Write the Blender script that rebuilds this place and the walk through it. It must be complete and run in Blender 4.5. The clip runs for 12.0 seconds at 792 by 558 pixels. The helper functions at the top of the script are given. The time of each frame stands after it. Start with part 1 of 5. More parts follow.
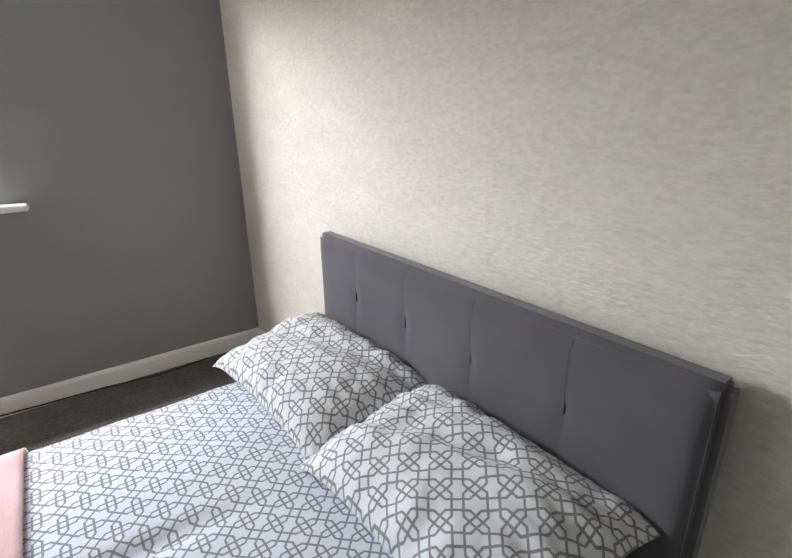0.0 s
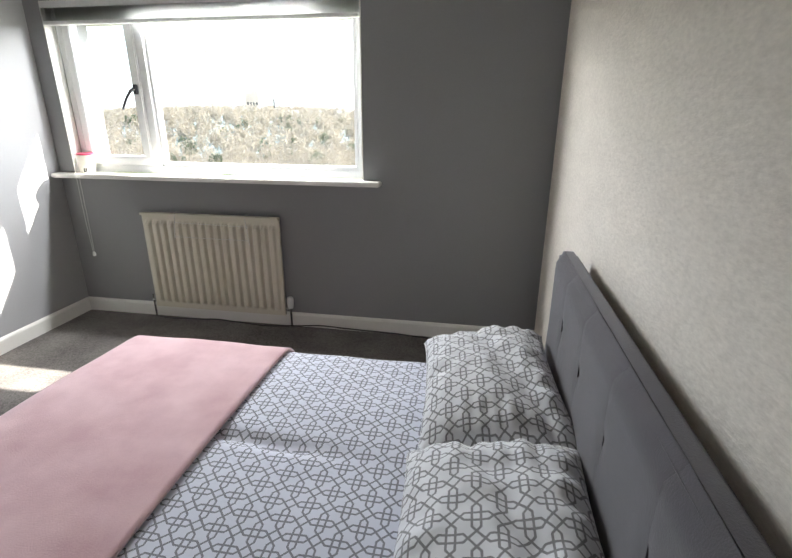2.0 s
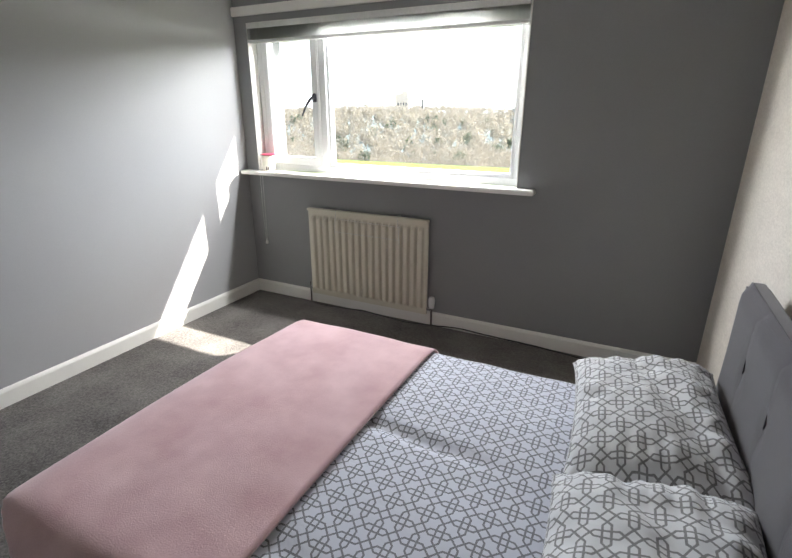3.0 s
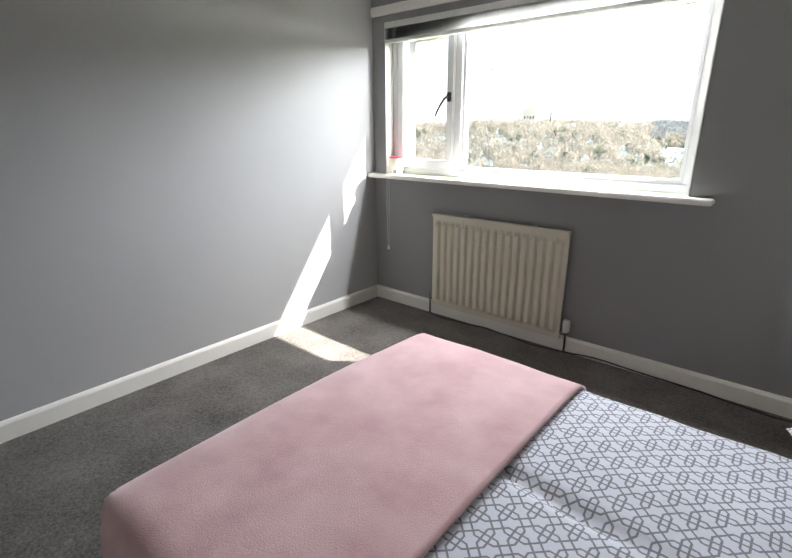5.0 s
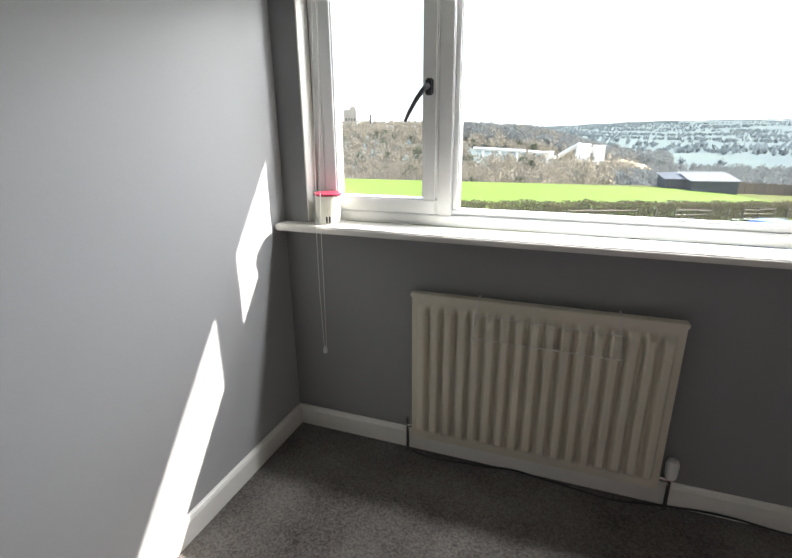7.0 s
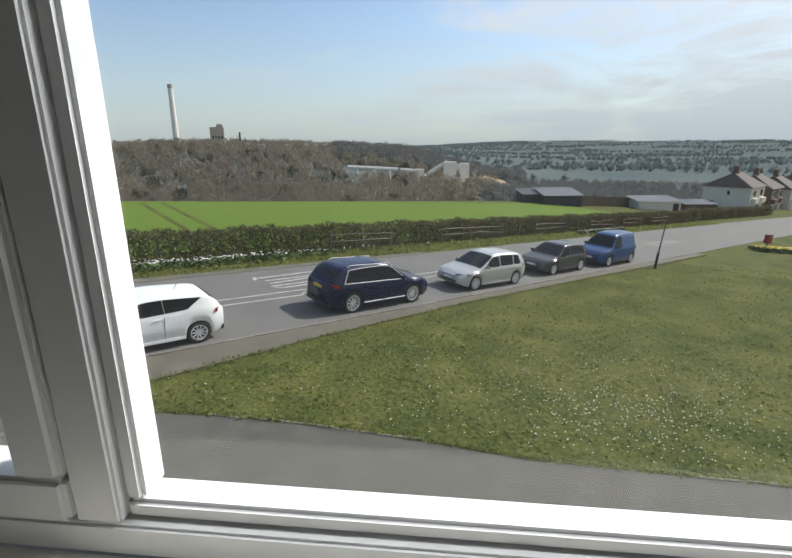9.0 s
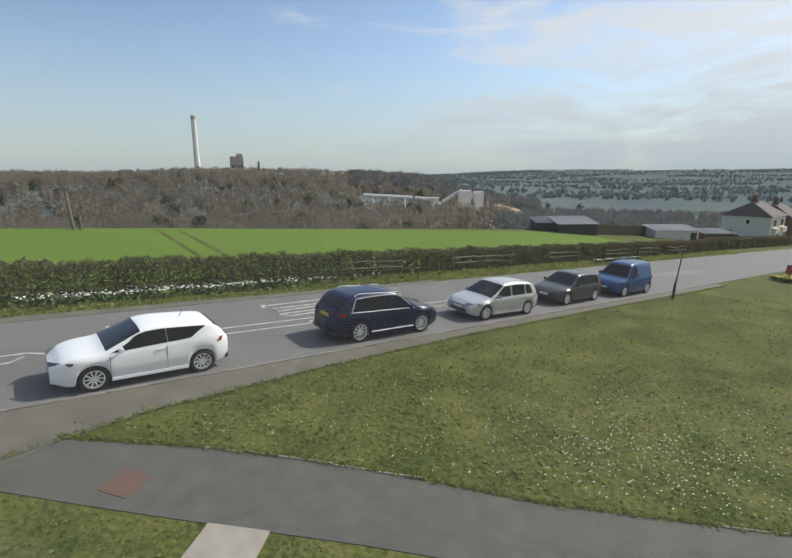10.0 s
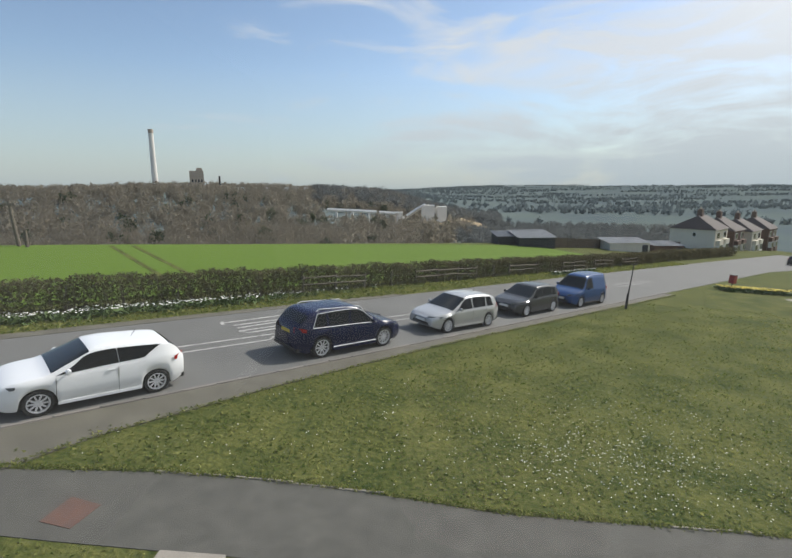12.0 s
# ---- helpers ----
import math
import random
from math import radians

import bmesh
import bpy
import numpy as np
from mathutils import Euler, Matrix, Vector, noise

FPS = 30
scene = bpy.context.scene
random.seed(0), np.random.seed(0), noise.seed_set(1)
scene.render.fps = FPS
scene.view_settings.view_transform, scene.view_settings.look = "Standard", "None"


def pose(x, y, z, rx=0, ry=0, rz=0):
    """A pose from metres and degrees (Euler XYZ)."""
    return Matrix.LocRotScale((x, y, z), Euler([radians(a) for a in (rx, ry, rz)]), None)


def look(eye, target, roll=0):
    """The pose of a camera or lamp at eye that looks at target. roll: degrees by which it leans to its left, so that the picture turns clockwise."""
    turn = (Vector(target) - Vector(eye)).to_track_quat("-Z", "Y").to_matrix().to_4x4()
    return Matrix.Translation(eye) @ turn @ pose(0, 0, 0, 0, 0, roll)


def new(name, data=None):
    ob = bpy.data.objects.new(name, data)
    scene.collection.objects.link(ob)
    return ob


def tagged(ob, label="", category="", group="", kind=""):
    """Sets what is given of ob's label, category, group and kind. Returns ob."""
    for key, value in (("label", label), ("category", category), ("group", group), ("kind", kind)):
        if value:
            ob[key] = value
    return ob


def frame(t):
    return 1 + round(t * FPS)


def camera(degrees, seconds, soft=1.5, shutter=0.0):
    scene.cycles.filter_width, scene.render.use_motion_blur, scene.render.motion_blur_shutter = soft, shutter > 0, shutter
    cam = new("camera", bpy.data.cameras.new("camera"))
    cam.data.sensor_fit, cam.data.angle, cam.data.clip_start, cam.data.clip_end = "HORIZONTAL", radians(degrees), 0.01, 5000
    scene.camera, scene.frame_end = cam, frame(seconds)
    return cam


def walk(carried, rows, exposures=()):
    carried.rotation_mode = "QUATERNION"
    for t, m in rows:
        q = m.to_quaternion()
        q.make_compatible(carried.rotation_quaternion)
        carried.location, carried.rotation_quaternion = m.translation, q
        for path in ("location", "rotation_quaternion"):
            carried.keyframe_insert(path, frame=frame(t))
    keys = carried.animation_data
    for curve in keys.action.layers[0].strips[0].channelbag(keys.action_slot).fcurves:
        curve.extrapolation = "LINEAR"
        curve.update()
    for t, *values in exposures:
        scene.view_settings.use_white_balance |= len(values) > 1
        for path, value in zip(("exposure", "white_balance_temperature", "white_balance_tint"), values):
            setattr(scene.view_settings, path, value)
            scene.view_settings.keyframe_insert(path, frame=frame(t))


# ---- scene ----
cam = camera(79.8, 12.0)
PATH = [
    (0, (0.695, 0.585, 1.379), (1.816, 2.105, 0.72), -0.9),
    (0.5, (0.944, 0.552, 1.377), (1.866, 2.203, 0.725), -0.3),
    (1, (1.152, 0.557, 1.38), (1.657, 2.374, 0.714), -0.0),
    (1.5, (1.21, 0.529, 1.399), (1.306, 2.412, 0.733), 0.2),
    (2, (1.222, 0.463, 1.423), (0.906, 2.322, 0.756), 0.3),
    (2.5, (1.196, 0.431, 1.448), (0.596, 2.217, 0.779), 0.2),
    (3, (1.15, 0.411, 1.463), (0.317, 2.101, 0.794), 0.2),
    (3.5, (1.12, 0.4, 1.462), (0.136, 2.01, 0.799), 0.3),
    (3.7, (1.11, 0.387, 1.46), (0.075, 1.97, 0.809), 0.2),
    (5.3, (0.825, 0.679, 1.36), (-0.421, 2.116, 0.743), -0.4),
    (5.5, (0.626, 0.754, 1.364), (-0.578, 2.227, 0.747), -0.4),
    (6, (0.115, 0.988, 1.387), (-0.944, 2.566, 0.764), -0.2),
    (6.5, (-0.212, 1.21, 1.391), (-1.118, 2.884, 0.779), -0.4),
    (7, (-0.466, 1.598, 1.41), (-1.131, 3.381, 0.795), -0.5),
    (7.5, (-0.6, 1.993, 1.47), (-1.037, 3.834, 0.82), -0.6),
    (7.7, (-0.62, 2.172, 1.492), (-0.968, 4.025, 0.825), -0.5),
    (9.3, (-0.495, 3.145, 1.510), (-0.688, 5.069, 0.998), -0.1),
    (9.5, (-0.458, 3.204, 1.509), (-0.670, 5.131, 1.019), -0.1),
    (10, (-0.352, 3.282, 1.516), (-0.609, 5.217, 1.078), -0.1),
    (10.5, (-0.295, 3.285, 1.520), (-0.564, 5.224, 1.113), -0.0),
    (11, (-0.282, 3.282, 1.516), (-0.517, 5.229, 1.127), -0.0),
    (11.5, (-0.249, 3.241, 1.522), (-0.420, 5.197, 1.141), -0.1),
    (12, (-0.222, 3.233, 1.522), (-0.334, 5.194, 1.143), -0.0),
]
walk(cam, [(t, look(eye, target, roll)) for t, eye, target, roll in PATH],
     exposures=[(0.0, 3.65), (1.0, 3.6), (1.5, 3.4), (2.0, 3.15), (2.5, 2.95), (3.5, 3.15), (5.5, 3.1), (6.5, 2.75), (7.0, 2.35), (7.5, 1.9), (9.3, 0.25), (12.0, 0.25)])

# ---- sky and sun ----
SUN_WAY = Vector((0.93, 0.74, 1.0)).normalized()
world = bpy.data.worlds.new("sky")
scene.world = world
world.use_nodes = True
wn, wl = world.node_tree.nodes, world.node_tree.links
wbg = wn["Background"]
sky = wn.new("ShaderNodeTexSky")
sky.sky_type = 'NISHITA'
sky.sun_disc = False
sky.sun_elevation = math.asin(SUN_WAY.z)
sky.sun_rotation = math.atan2(SUN_WAY.x, SUN_WAY.y)
sky.air_density, sky.dust_density, sky.ozone_density = 1.0, 0.5, 1.0
wtc = wn.new("ShaderNodeTexCoord")
wmap = wn.new("ShaderNodeMapping")
wmap.inputs["Scale"].default_value = (2.2, 2.2, 9.0)
wmap.inputs["Location"].default_value = (0.4, 0.1, 0.3)
wl.new(wtc.outputs["Generated"], wmap.inputs["Vector"])
wno = wn.new("ShaderNodeTexNoise")
wno.inputs["Scale"].default_value, wno.inputs["Detail"].default_value = 1.7, 9.0
wno.inputs["Roughness"].default_value, wno.inputs["Distortion"].default_value = 0.64, 0.6
wl.new(wmap.outputs["Vector"], wno.inputs["Vector"])
wsep = wn.new("ShaderNodeSeparateXYZ")
wl.new(wtc.outputs["Generated"], wsep.inputs[0])
wadd = wn.new("ShaderNodeMath")
wadd.operation = 'MULTIPLY_ADD'
wadd.inputs[1].default_value = 0.31
wl.new(wsep.outputs["X"], wadd.inputs[0])
wl.new(wno.outputs["Fac"], wadd.inputs[2])
wramp = wn.new("ShaderNodeValToRGB")
wramp.color_ramp.elements[0].position, wramp.color_ramp.elements[0].color = 0.46, (0, 0, 0, 1)
wramp.color_ramp.elements[1].position, wramp.color_ramp.elements[1].color = 0.66, (0.92, 0.92, 0.92, 1)
wl.new(wadd.outputs[0], wramp.inputs[0])
wmix = wn.new("ShaderNodeMixRGB")
wmix.inputs["Color2"].default_value = (5.2, 5.5, 5.8, 1)
wl.new(wramp.outputs[0], wmix.inputs[0])
wl.new(sky.outputs[0], wmix.inputs["Color1"])
# pale haze along the horizon
whaze = wn.new("ShaderNodeMapRange")
whaze.inputs["From Min"].default_value, whaze.inputs["From Max"].default_value = 0.22, 0.0
whaze.inputs["To Min"].default_value, whaze.inputs["To Max"].default_value = 0.0, 0.85
wl.new(wsep.outputs["Z"], whaze.inputs["Value"])
wmix2 = wn.new("ShaderNodeMixRGB")
wmix2.inputs["Color2"].default_value = (2.75, 3.4, 3.75, 1)
wl.new(whaze.outputs[0], wmix2.inputs[0])
wl.new(wmix.outputs[0], wmix2.inputs["Color1"])
# glow added to the sky round the sun to brighten the room's side wall
wdot = wn.new("ShaderNodeVectorMath")
wdot.operation = 'DOT_PRODUCT'
wdot.inputs[1].default_value = SUN_WAY
wl.new(wtc.outputs["Generated"], wdot.inputs[0])
wpow = wn.new("ShaderNodeMath")
wpow.operation = 'POWER'
wpow.use_clamp = True
wpow.inputs[1].default_value = 24.0
wl.new(wdot.outputs["Value"], wpow.inputs[0])
wglow = wn.new("ShaderNodeMixRGB")
wglow.blend_type = 'ADD'
wglow.inputs["Color2"].default_value = (21, 20.5, 19.4, 1)
wl.new(wpow.outputs[0], wglow.inputs[0])
wl.new(wmix2.outputs[0], wglow.inputs["Color1"])
wl.new(wglow.outputs[0], wbg.inputs["Color"])
wbg.inputs["Strength"].default_value = 0.12

sun = new("sun", bpy.data.lights.new("sun", 'SUN'))
sun.data.energy, sun.data.angle, sun.data.color = 3.6, radians(0.6), (1.0, 0.95, 0.87)
sun.matrix_world = look(SUN_WAY * 40, (0, 0, 0))
# lamp added in the window's head, hidden by the blind, to boost sky light indoors
day = new("window_daylight", bpy.data.lights.new("window_daylight", 'AREA'))
day.data.shape, day.data.size, day.data.size_y = 'RECTANGLE', 1.2, 0.10
day.data.energy, day.data.color = 12.0, (0.96, 0.98, 1.0)
day.matrix_world = look((-0.40, 3.61, 1.998), (-0.60, 0.9, 0.9))


# ---- materials ----
def material(name, colour, rough=0.6, second=None, scale=6.0, fine=60.0, bump=0.2, metal=0.0, fine_amount=0.35,
             stretch=(1, 1, 1), coat=0.0, island=0.0, objvar=0.0, height=0.004, sheen=0.0, spec=0.5, contrast=0.2, thin=0.0):
    m = bpy.data.materials.new(name)
    m.use_nodes = True
    n, l = m.node_tree.nodes, m.node_tree.links
    b = n["Principled BSDF"]
    b.inputs["Roughness"].default_value = rough
    b.inputs["Metallic"].default_value = metal
    b.inputs["Coat Weight"].default_value = coat
    b.inputs["Sheen Weight"].default_value = sheen
    b.inputs["Specular IOR Level"].default_value = spec
    tc = n.new("ShaderNodeTexCoord")
    mp = n.new("ShaderNodeMapping")
    mp.inputs["Scale"].default_value = stretch
    l.new(tc.outputs["Object"], mp.inputs["Vector"])
    big = n.new("ShaderNodeTexNoise")
    big.inputs["Scale"].default_value, big.inputs["Detail"].default_value = scale, 4.0
    sm = n.new("ShaderNodeTexNoise")
    sm.inputs["Scale"].default_value, sm.inputs["Detail"].default_value = fine, 5.0
    l.new(mp.outputs[0], big.inputs["Vector"])
    l.new(mp.outputs[0], sm.inputs["Vector"])
    mixf = n.new("ShaderNodeMix")
    mixf.inputs[0].default_value = fine_amount
    l.new(big.outputs["Fac"], mixf.inputs[2])
    l.new(sm.outputs["Fac"], mixf.inputs[3])
    ramp = n.new("ShaderNodeValToRGB")
    c2 = second or tuple(c * 0.8 for c in colour)
    ramp.color_ramp.elements[0].position, ramp.color_ramp.elements[0].color = 0.5 - contrast, (*c2, 1)
    ramp.color_ramp.elements[1].position, ramp.color_ramp.elements[1].color = 0.5 + contrast, (*colour, 1)
    fac = mixf.outputs[0]
    for amount, kind in ((island, "geo"), (objvar, "obj")):
        if amount:
            src = n.new("ShaderNodeNewGeometry").outputs["Random Per Island"] if kind == "geo" else n.new("ShaderNodeObjectInfo").outputs["Random"]
            ma = n.new("ShaderNodeMath")
            ma.operation = 'MULTIPLY_ADD'
            ma.inputs[1].default_value = amount
            l.new(src, ma.inputs[0])
            l.new(fac, ma.inputs[2])
            mb = n.new("ShaderNodeMath")
            mb.operation = 'SUBTRACT'
            mb.inputs[1].default_value = amount / 2
            l.new(ma.outputs[0], mb.inputs[0])
            fac = mb.outputs[0]
    l.new(fac, ramp.inputs[0])
    l.new(ramp.outputs[0], b.inputs["Base Color"])
    if thin:
        tl = n.new("ShaderNodeBsdfTranslucent")
        l.new(ramp.outputs[0], tl.inputs["Color"])
        ms = n.new("ShaderNodeMixShader")
        ms.inputs[0].default_value = thin
        l.new(b.outputs[0], ms.inputs[1])
        l.new(tl.outputs[0], ms.inputs[2])
        l.new(ms.outputs[0], n["Material Output"].inputs["Surface"])
    if bump:
        bp = n.new("ShaderNodeBump")
        bp.inputs["Strength"].default_value, bp.inputs["Distance"].default_value = bump, height
        l.new(sm.outputs["Fac"], bp.inputs["Height"])
        l.new(bp.outputs[0], b.inputs["Normal"])
    return m


def clear_glass(name, tint=(1, 1, 1), dirt=0.014):
    m = bpy.data.materials.new(name)
    m.use_nodes = True
    n, l = m.node_tree.nodes, m.node_tree.links
    n.remove(n["Principled BSDF"])
    out = n["Material Output"]
    tr = n.new("ShaderNodeBsdfTransparent")
    tr.inputs[0].default_value = (*tint, 1)
    gl = n.new("ShaderNodeBsdfGlossy")
    gl.inputs["Roughness"].default_value = 0.02
    lw = n.new("ShaderNodeLayerWeight")
    p5 = n.new("ShaderNodeMath")
    p5.operation = 'POWER'
    p5.inputs[1].default_value = 5.0
    l.new(lw.outputs["Facing"], p5.inputs[0])
    fr = n.new("ShaderNodeMath")
    fr.operation = 'MULTIPLY_ADD'
    fr.inputs[1].default_value, fr.inputs[2].default_value = 0.5, 0.03
    l.new(p5.outputs[0], fr.inputs[0])
    mx = n.new("ShaderNodeMixShader")
    l.new(fr.outputs[0], mx.inputs[0])
    l.new(tr.outputs[0], mx.inputs[1])
    l.new(gl.outputs[0], mx.inputs[2])
    df = n.new("ShaderNodeBsdfTranslucent")
    df.inputs[0].default_value = (0.8, 0.8, 0.78, 1)
    nz = n.new("ShaderNodeTexNoise")
    nz.inputs["Scale"].default_value = 3.0
    tc = n.new("ShaderNodeTexCoord")
    l.new(tc.outputs["Object"], nz.inputs["Vector"])
    mu = n.new("ShaderNodeMath")
    mu.operation = 'MULTIPLY'
    mu.inputs[1].default_value = dirt
    l.new(nz.outputs["Fac"], mu.inputs[0])
    m2 = n.new("ShaderNodeMixShader")
    l.new(mu.outputs[0], m2.inputs[0])
    l.new(mx.outputs[0], m2.inputs[1])
    l.new(df.outputs[0], m2.inputs[2])
    l.new(m2.outputs[0], out.inputs["Surface"])
    return m


def lattice_cloth(name, white, grey, period=0.112, width=0.026):
    """White cotton printed with interlaced grey octagon rings, laid out by the cloth's own UV in metres."""
    m = bpy.data.materials.new(name)
    m.use_nodes = True
    n, l = m.node_tree.nodes, m.node_tree.links
    b = n["Principled BSDF"]
    b.inputs["Roughness"].default_value = 0.85
    b.inputs["Sheen Weight"].default_value = 0.15

    def op(kind, a, c=None, d=None):
        q = n.new("ShaderNodeMath")
        q.operation = kind
        for i, v in enumerate((a, c, d)):
            if v is None:
                continue
            if isinstance(v, (int, float)):
                q.inputs[i].default_value = v
            else:
                l.new(v, q.inputs[i])
        return q.outputs[0]

    uv = n.new("ShaderNodeUVMap")
    sep = n.new("ShaderNodeSeparateXYZ")
    l.new(uv.outputs[0], sep.inputs[0])
    fu = op('FRACT', op('MULTIPLY', sep.outputs[0], 1 / period))
    fv = op('FRACT', op('MULTIPLY', sep.outputs[1], 1 / period))
    near = None
    for i, j in ((0, 0), (0, 1), (1, 0), (1, 1), (0.5, 0.5), (0.5, -0.5), (0.5, 1.5), (-0.5, 0.5), (1.5, 0.5)):
        au, av = op('ABSOLUTE', op('SUBTRACT', fu, i)), op('ABSOLUTE', op('SUBTRACT', fv, j))
        octa = op('MAXIMUM', op('MAXIMUM', au, av), op('MULTIPLY', op('ADD', au, av), 0.7071))
        ring = op('ABSOLUTE', op('SUBTRACT', octa, 0.59))
        near = ring if near is None else op('MINIMUM', near, ring)
    line = op('LESS_THAN', near, width)
    noi = n.new("ShaderNodeTexNoise")
    noi.inputs["Scale"].default_value = 420.0
    l.new(uv.outputs[0], noi.inputs["Vector"])
    soft = op('MULTIPLY', line, op('MULTIPLY_ADD', noi.outputs["Fac"], 0.4, 0.72))
    mix = n.new("ShaderNodeMixRGB")
    mix.inputs["Color1"].default_value = (*white, 1)
    mix.inputs["Color2"].default_value = (*grey, 1)
    l.new(soft, mix.inputs[0])
    l.new(mix.outputs[0], b.inputs["Base Color"])
    cr = n.new("ShaderNodeTexNoise")
    cr.inputs["Scale"].default_value, cr.inputs["Detail"].default_value, cr.inputs["Distortion"].default_value = 14.0, 3.0, 0.8
    l.new(uv.outputs[0], cr.inputs["Vector"])
    bp = n.new("ShaderNodeBump")
    bp.inputs["Strength"].default_value, bp.inputs["Distance"].default_value = 0.35, 0.012
    l.new(cr.outputs["Fac"], bp.inputs["Height"])
    l.new(bp.outputs[0], b.inputs["Normal"])
    return m


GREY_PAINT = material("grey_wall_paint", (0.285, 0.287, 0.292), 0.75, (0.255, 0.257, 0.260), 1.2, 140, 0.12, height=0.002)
# lighter copy of the grey paint: the side wall's window light is in the colour
LIT_GREY_PAINT = material("lit_grey_wall_paint", (0.395, 0.398, 0.402), 0.7, (0.36, 0.362, 0.366), 1.2, 140, 0.12, height=0.002)
WALLPAPER = material("beige_woven_wallpaper", (0.76, 0.705, 0.63), 0.85, (0.62, 0.57, 0.505), 5.0, 55, 0.6, fine_amount=0.7, stretch=(1, 0.9, 2.4), height=0.003, contrast=0.17)
WHITE_PAINT = material("white_gloss_paint", (0.80, 0.79, 0.75), 0.35, (0.76, 0.745, 0.70), 3, 40, 0.08)
CEILING_PAINT = material("white_ceiling_paint", (0.80, 0.80, 0.78), 0.9, (0.76, 0.76, 0.74), 2, 90, 0.2)
CARPET = material("brown_grey_carpet", (0.180, 0.165, 0.152), 0.98, (0.042, 0.036, 0.033), 3.6, 110, 1.0, fine_amount=0.6, height=0.004, contrast=0.16, sheen=0.2, spec=0.1)
UPVC = material("white_upvc", (0.80, 0.81, 0.81), 0.3, (0.77, 0.78, 0.78), 2, 30, 0.03)
CREAM_ENAMEL = material("cream_radiator_enamel", (0.70, 0.66, 0.55), 0.32, (0.66, 0.62, 0.51), 4, 60, 0.05)
CHROME = material("chrome", (0.7, 0.7, 0.7), 0.2, (0.6, 0.6, 0.6), 5, 50, 0.02, metal=1.0)
DARK_METAL = material("dark_metal", (0.06, 0.06, 0.065), 0.4, (0.04, 0.04, 0.045), 8, 60, 0.05, metal=0.6)
VELVET = material("grey_velvet", (0.106, 0.096, 0.104), 0.9, (0.080, 0.074, 0.081), 5, 300, 0.3, sheen=0.35, height=0.003, spec=0.2)
VELVET_SEAM = material("dark_velvet_seam", (0.06, 0.055, 0.06), 0.95, None, 5, 300, 0.2)
DARK_FABRIC = material("dark_bed_fabric", (0.045, 0.042, 0.045), 0.95, None, 8, 200, 0.3)
MATTRESS = material("mattress_ticking", (0.6, 0.58, 0.56), 0.9, None, 8, 200, 0.3)
DUVET = lattice_cloth("lattice_cotton", (0.62, 0.63, 0.70), (0.17, 0.17, 0.19), 0.096)
PILLOWCASE = lattice_cloth("lattice_pillowcase", (0.66, 0.66, 0.67), (0.18, 0.175, 0.175), 0.100)
PINK_FLEECE = material("pink_fleece", (0.68, 0.465, 0.47), 0.95, (0.53, 0.325, 0.335), 6.5, 260, 0.4, fine_amount=0.2, height=0.003, contrast=0.15, sheen=0.4, spec=0.15)
BLACK_RUBBER = material("black_rubber", (0.02, 0.02, 0.02), 0.6, None, 10, 80, 0.1)
WHITE_PLASTIC = material("white_plastic", (0.78, 0.78, 0.76), 0.4, None, 5, 60, 0.03)
TUB_PLASTIC = material("cloudy_plastic", (0.75, 0.74, 0.66), 0.35, (0.70, 0.68, 0.58), 12, 50, 0.03)
PINK_PLASTIC = material("pink_plastic", (0.30, 0.025, 0.06), 0.4, None, 5, 50, 0.03)
GLASS = clear_glass("window_glass")
BLIND_WHITE = material("white_slat", (0.82, 0.82, 0.80), 0.4, None, 5, 60, 0.02, thin=0.12)
CORD = material("white_cord", (0.75, 0.75, 0.72), 0.8, None, 5, 200, 0.2)
RENDER_WALL = material("rendered_wall", (0.55, 0.52, 0.46), 0.9, None, 2, 40, 0.4)

ASPHALT = material("road_asphalt", (0.152, 0.152, 0.143), 0.9, (0.105, 0.105, 0.099), 0.5, 45, 0.6, height=0.01)
PAVING = material("old_pavement", (0.140, 0.131, 0.102), 0.92, (0.080, 0.075, 0.058), 1.6, 35, 0.7, height=0.01)
PATH_ASPHALT = material("path_asphalt", (0.106, 0.103, 0.088), 0.9, (0.052, 0.051, 0.044), 2.4, 60, 0.8, height=0.010, contrast=0.2, fine_amount=0.5)
ROAD_PAINT = material("worn_road_paint", (0.55, 0.54, 0.50), 0.8, (0.16, 0.16, 0.16), 5, 30, 0.2, fine_amount=0.5, contrast=0.14)
CONCRETE = material("pale_concrete", (0.34, 0.31, 0.26), 0.9, (0.22, 0.20, 0.17), 3, 40, 0.6, height=0.01)
KERB = material("kerb_concrete", (0.22, 0.20, 0.18), 0.9, (0.14, 0.13, 0.12), 3, 40, 0.5, objvar=0.3)
RUST = material("rusty_cover", (0.15, 0.075, 0.052), 0.8, (0.085, 0.055, 0.045), 6, 50, 0.6)
LAWN = material("lawn_grass", (0.125, 0.128, 0.036), 0.95, (0.030, 0.048, 0.009), 0.6, 9.0, 1.0, fine_amount=0.55, height=0.05, spec=0.1, contrast=0.13)
CROP = material("young_crop_field", (0.115, 0.180, 0.026), 0.95, (0.088, 0.145, 0.020), 0.05, 3.0, 0.6, height=0.1, spec=0.1)
BLADE = material("grass_blade", (0.27, 0.275, 0.085), 0.8, (0.10, 0.14, 0.030), 2, 20, 0, island=0.7, spec=0.2, thin=0.5)
BARE_TWIG = material("bare_wood_twigs", (0.27, 0.24, 0.185), 0.95, (0.18, 0.16, 0.125), 0.03, 0.5, 0, island=0.35, spec=0.05, thin=0.5)
EVERGREEN = material("evergreen_leaf", (0.062, 0.080, 0.045), 0.9, (0.036, 0.050, 0.030), 0.05, 0.6, 0, island=0.4, spec=0.05, thin=0.45)
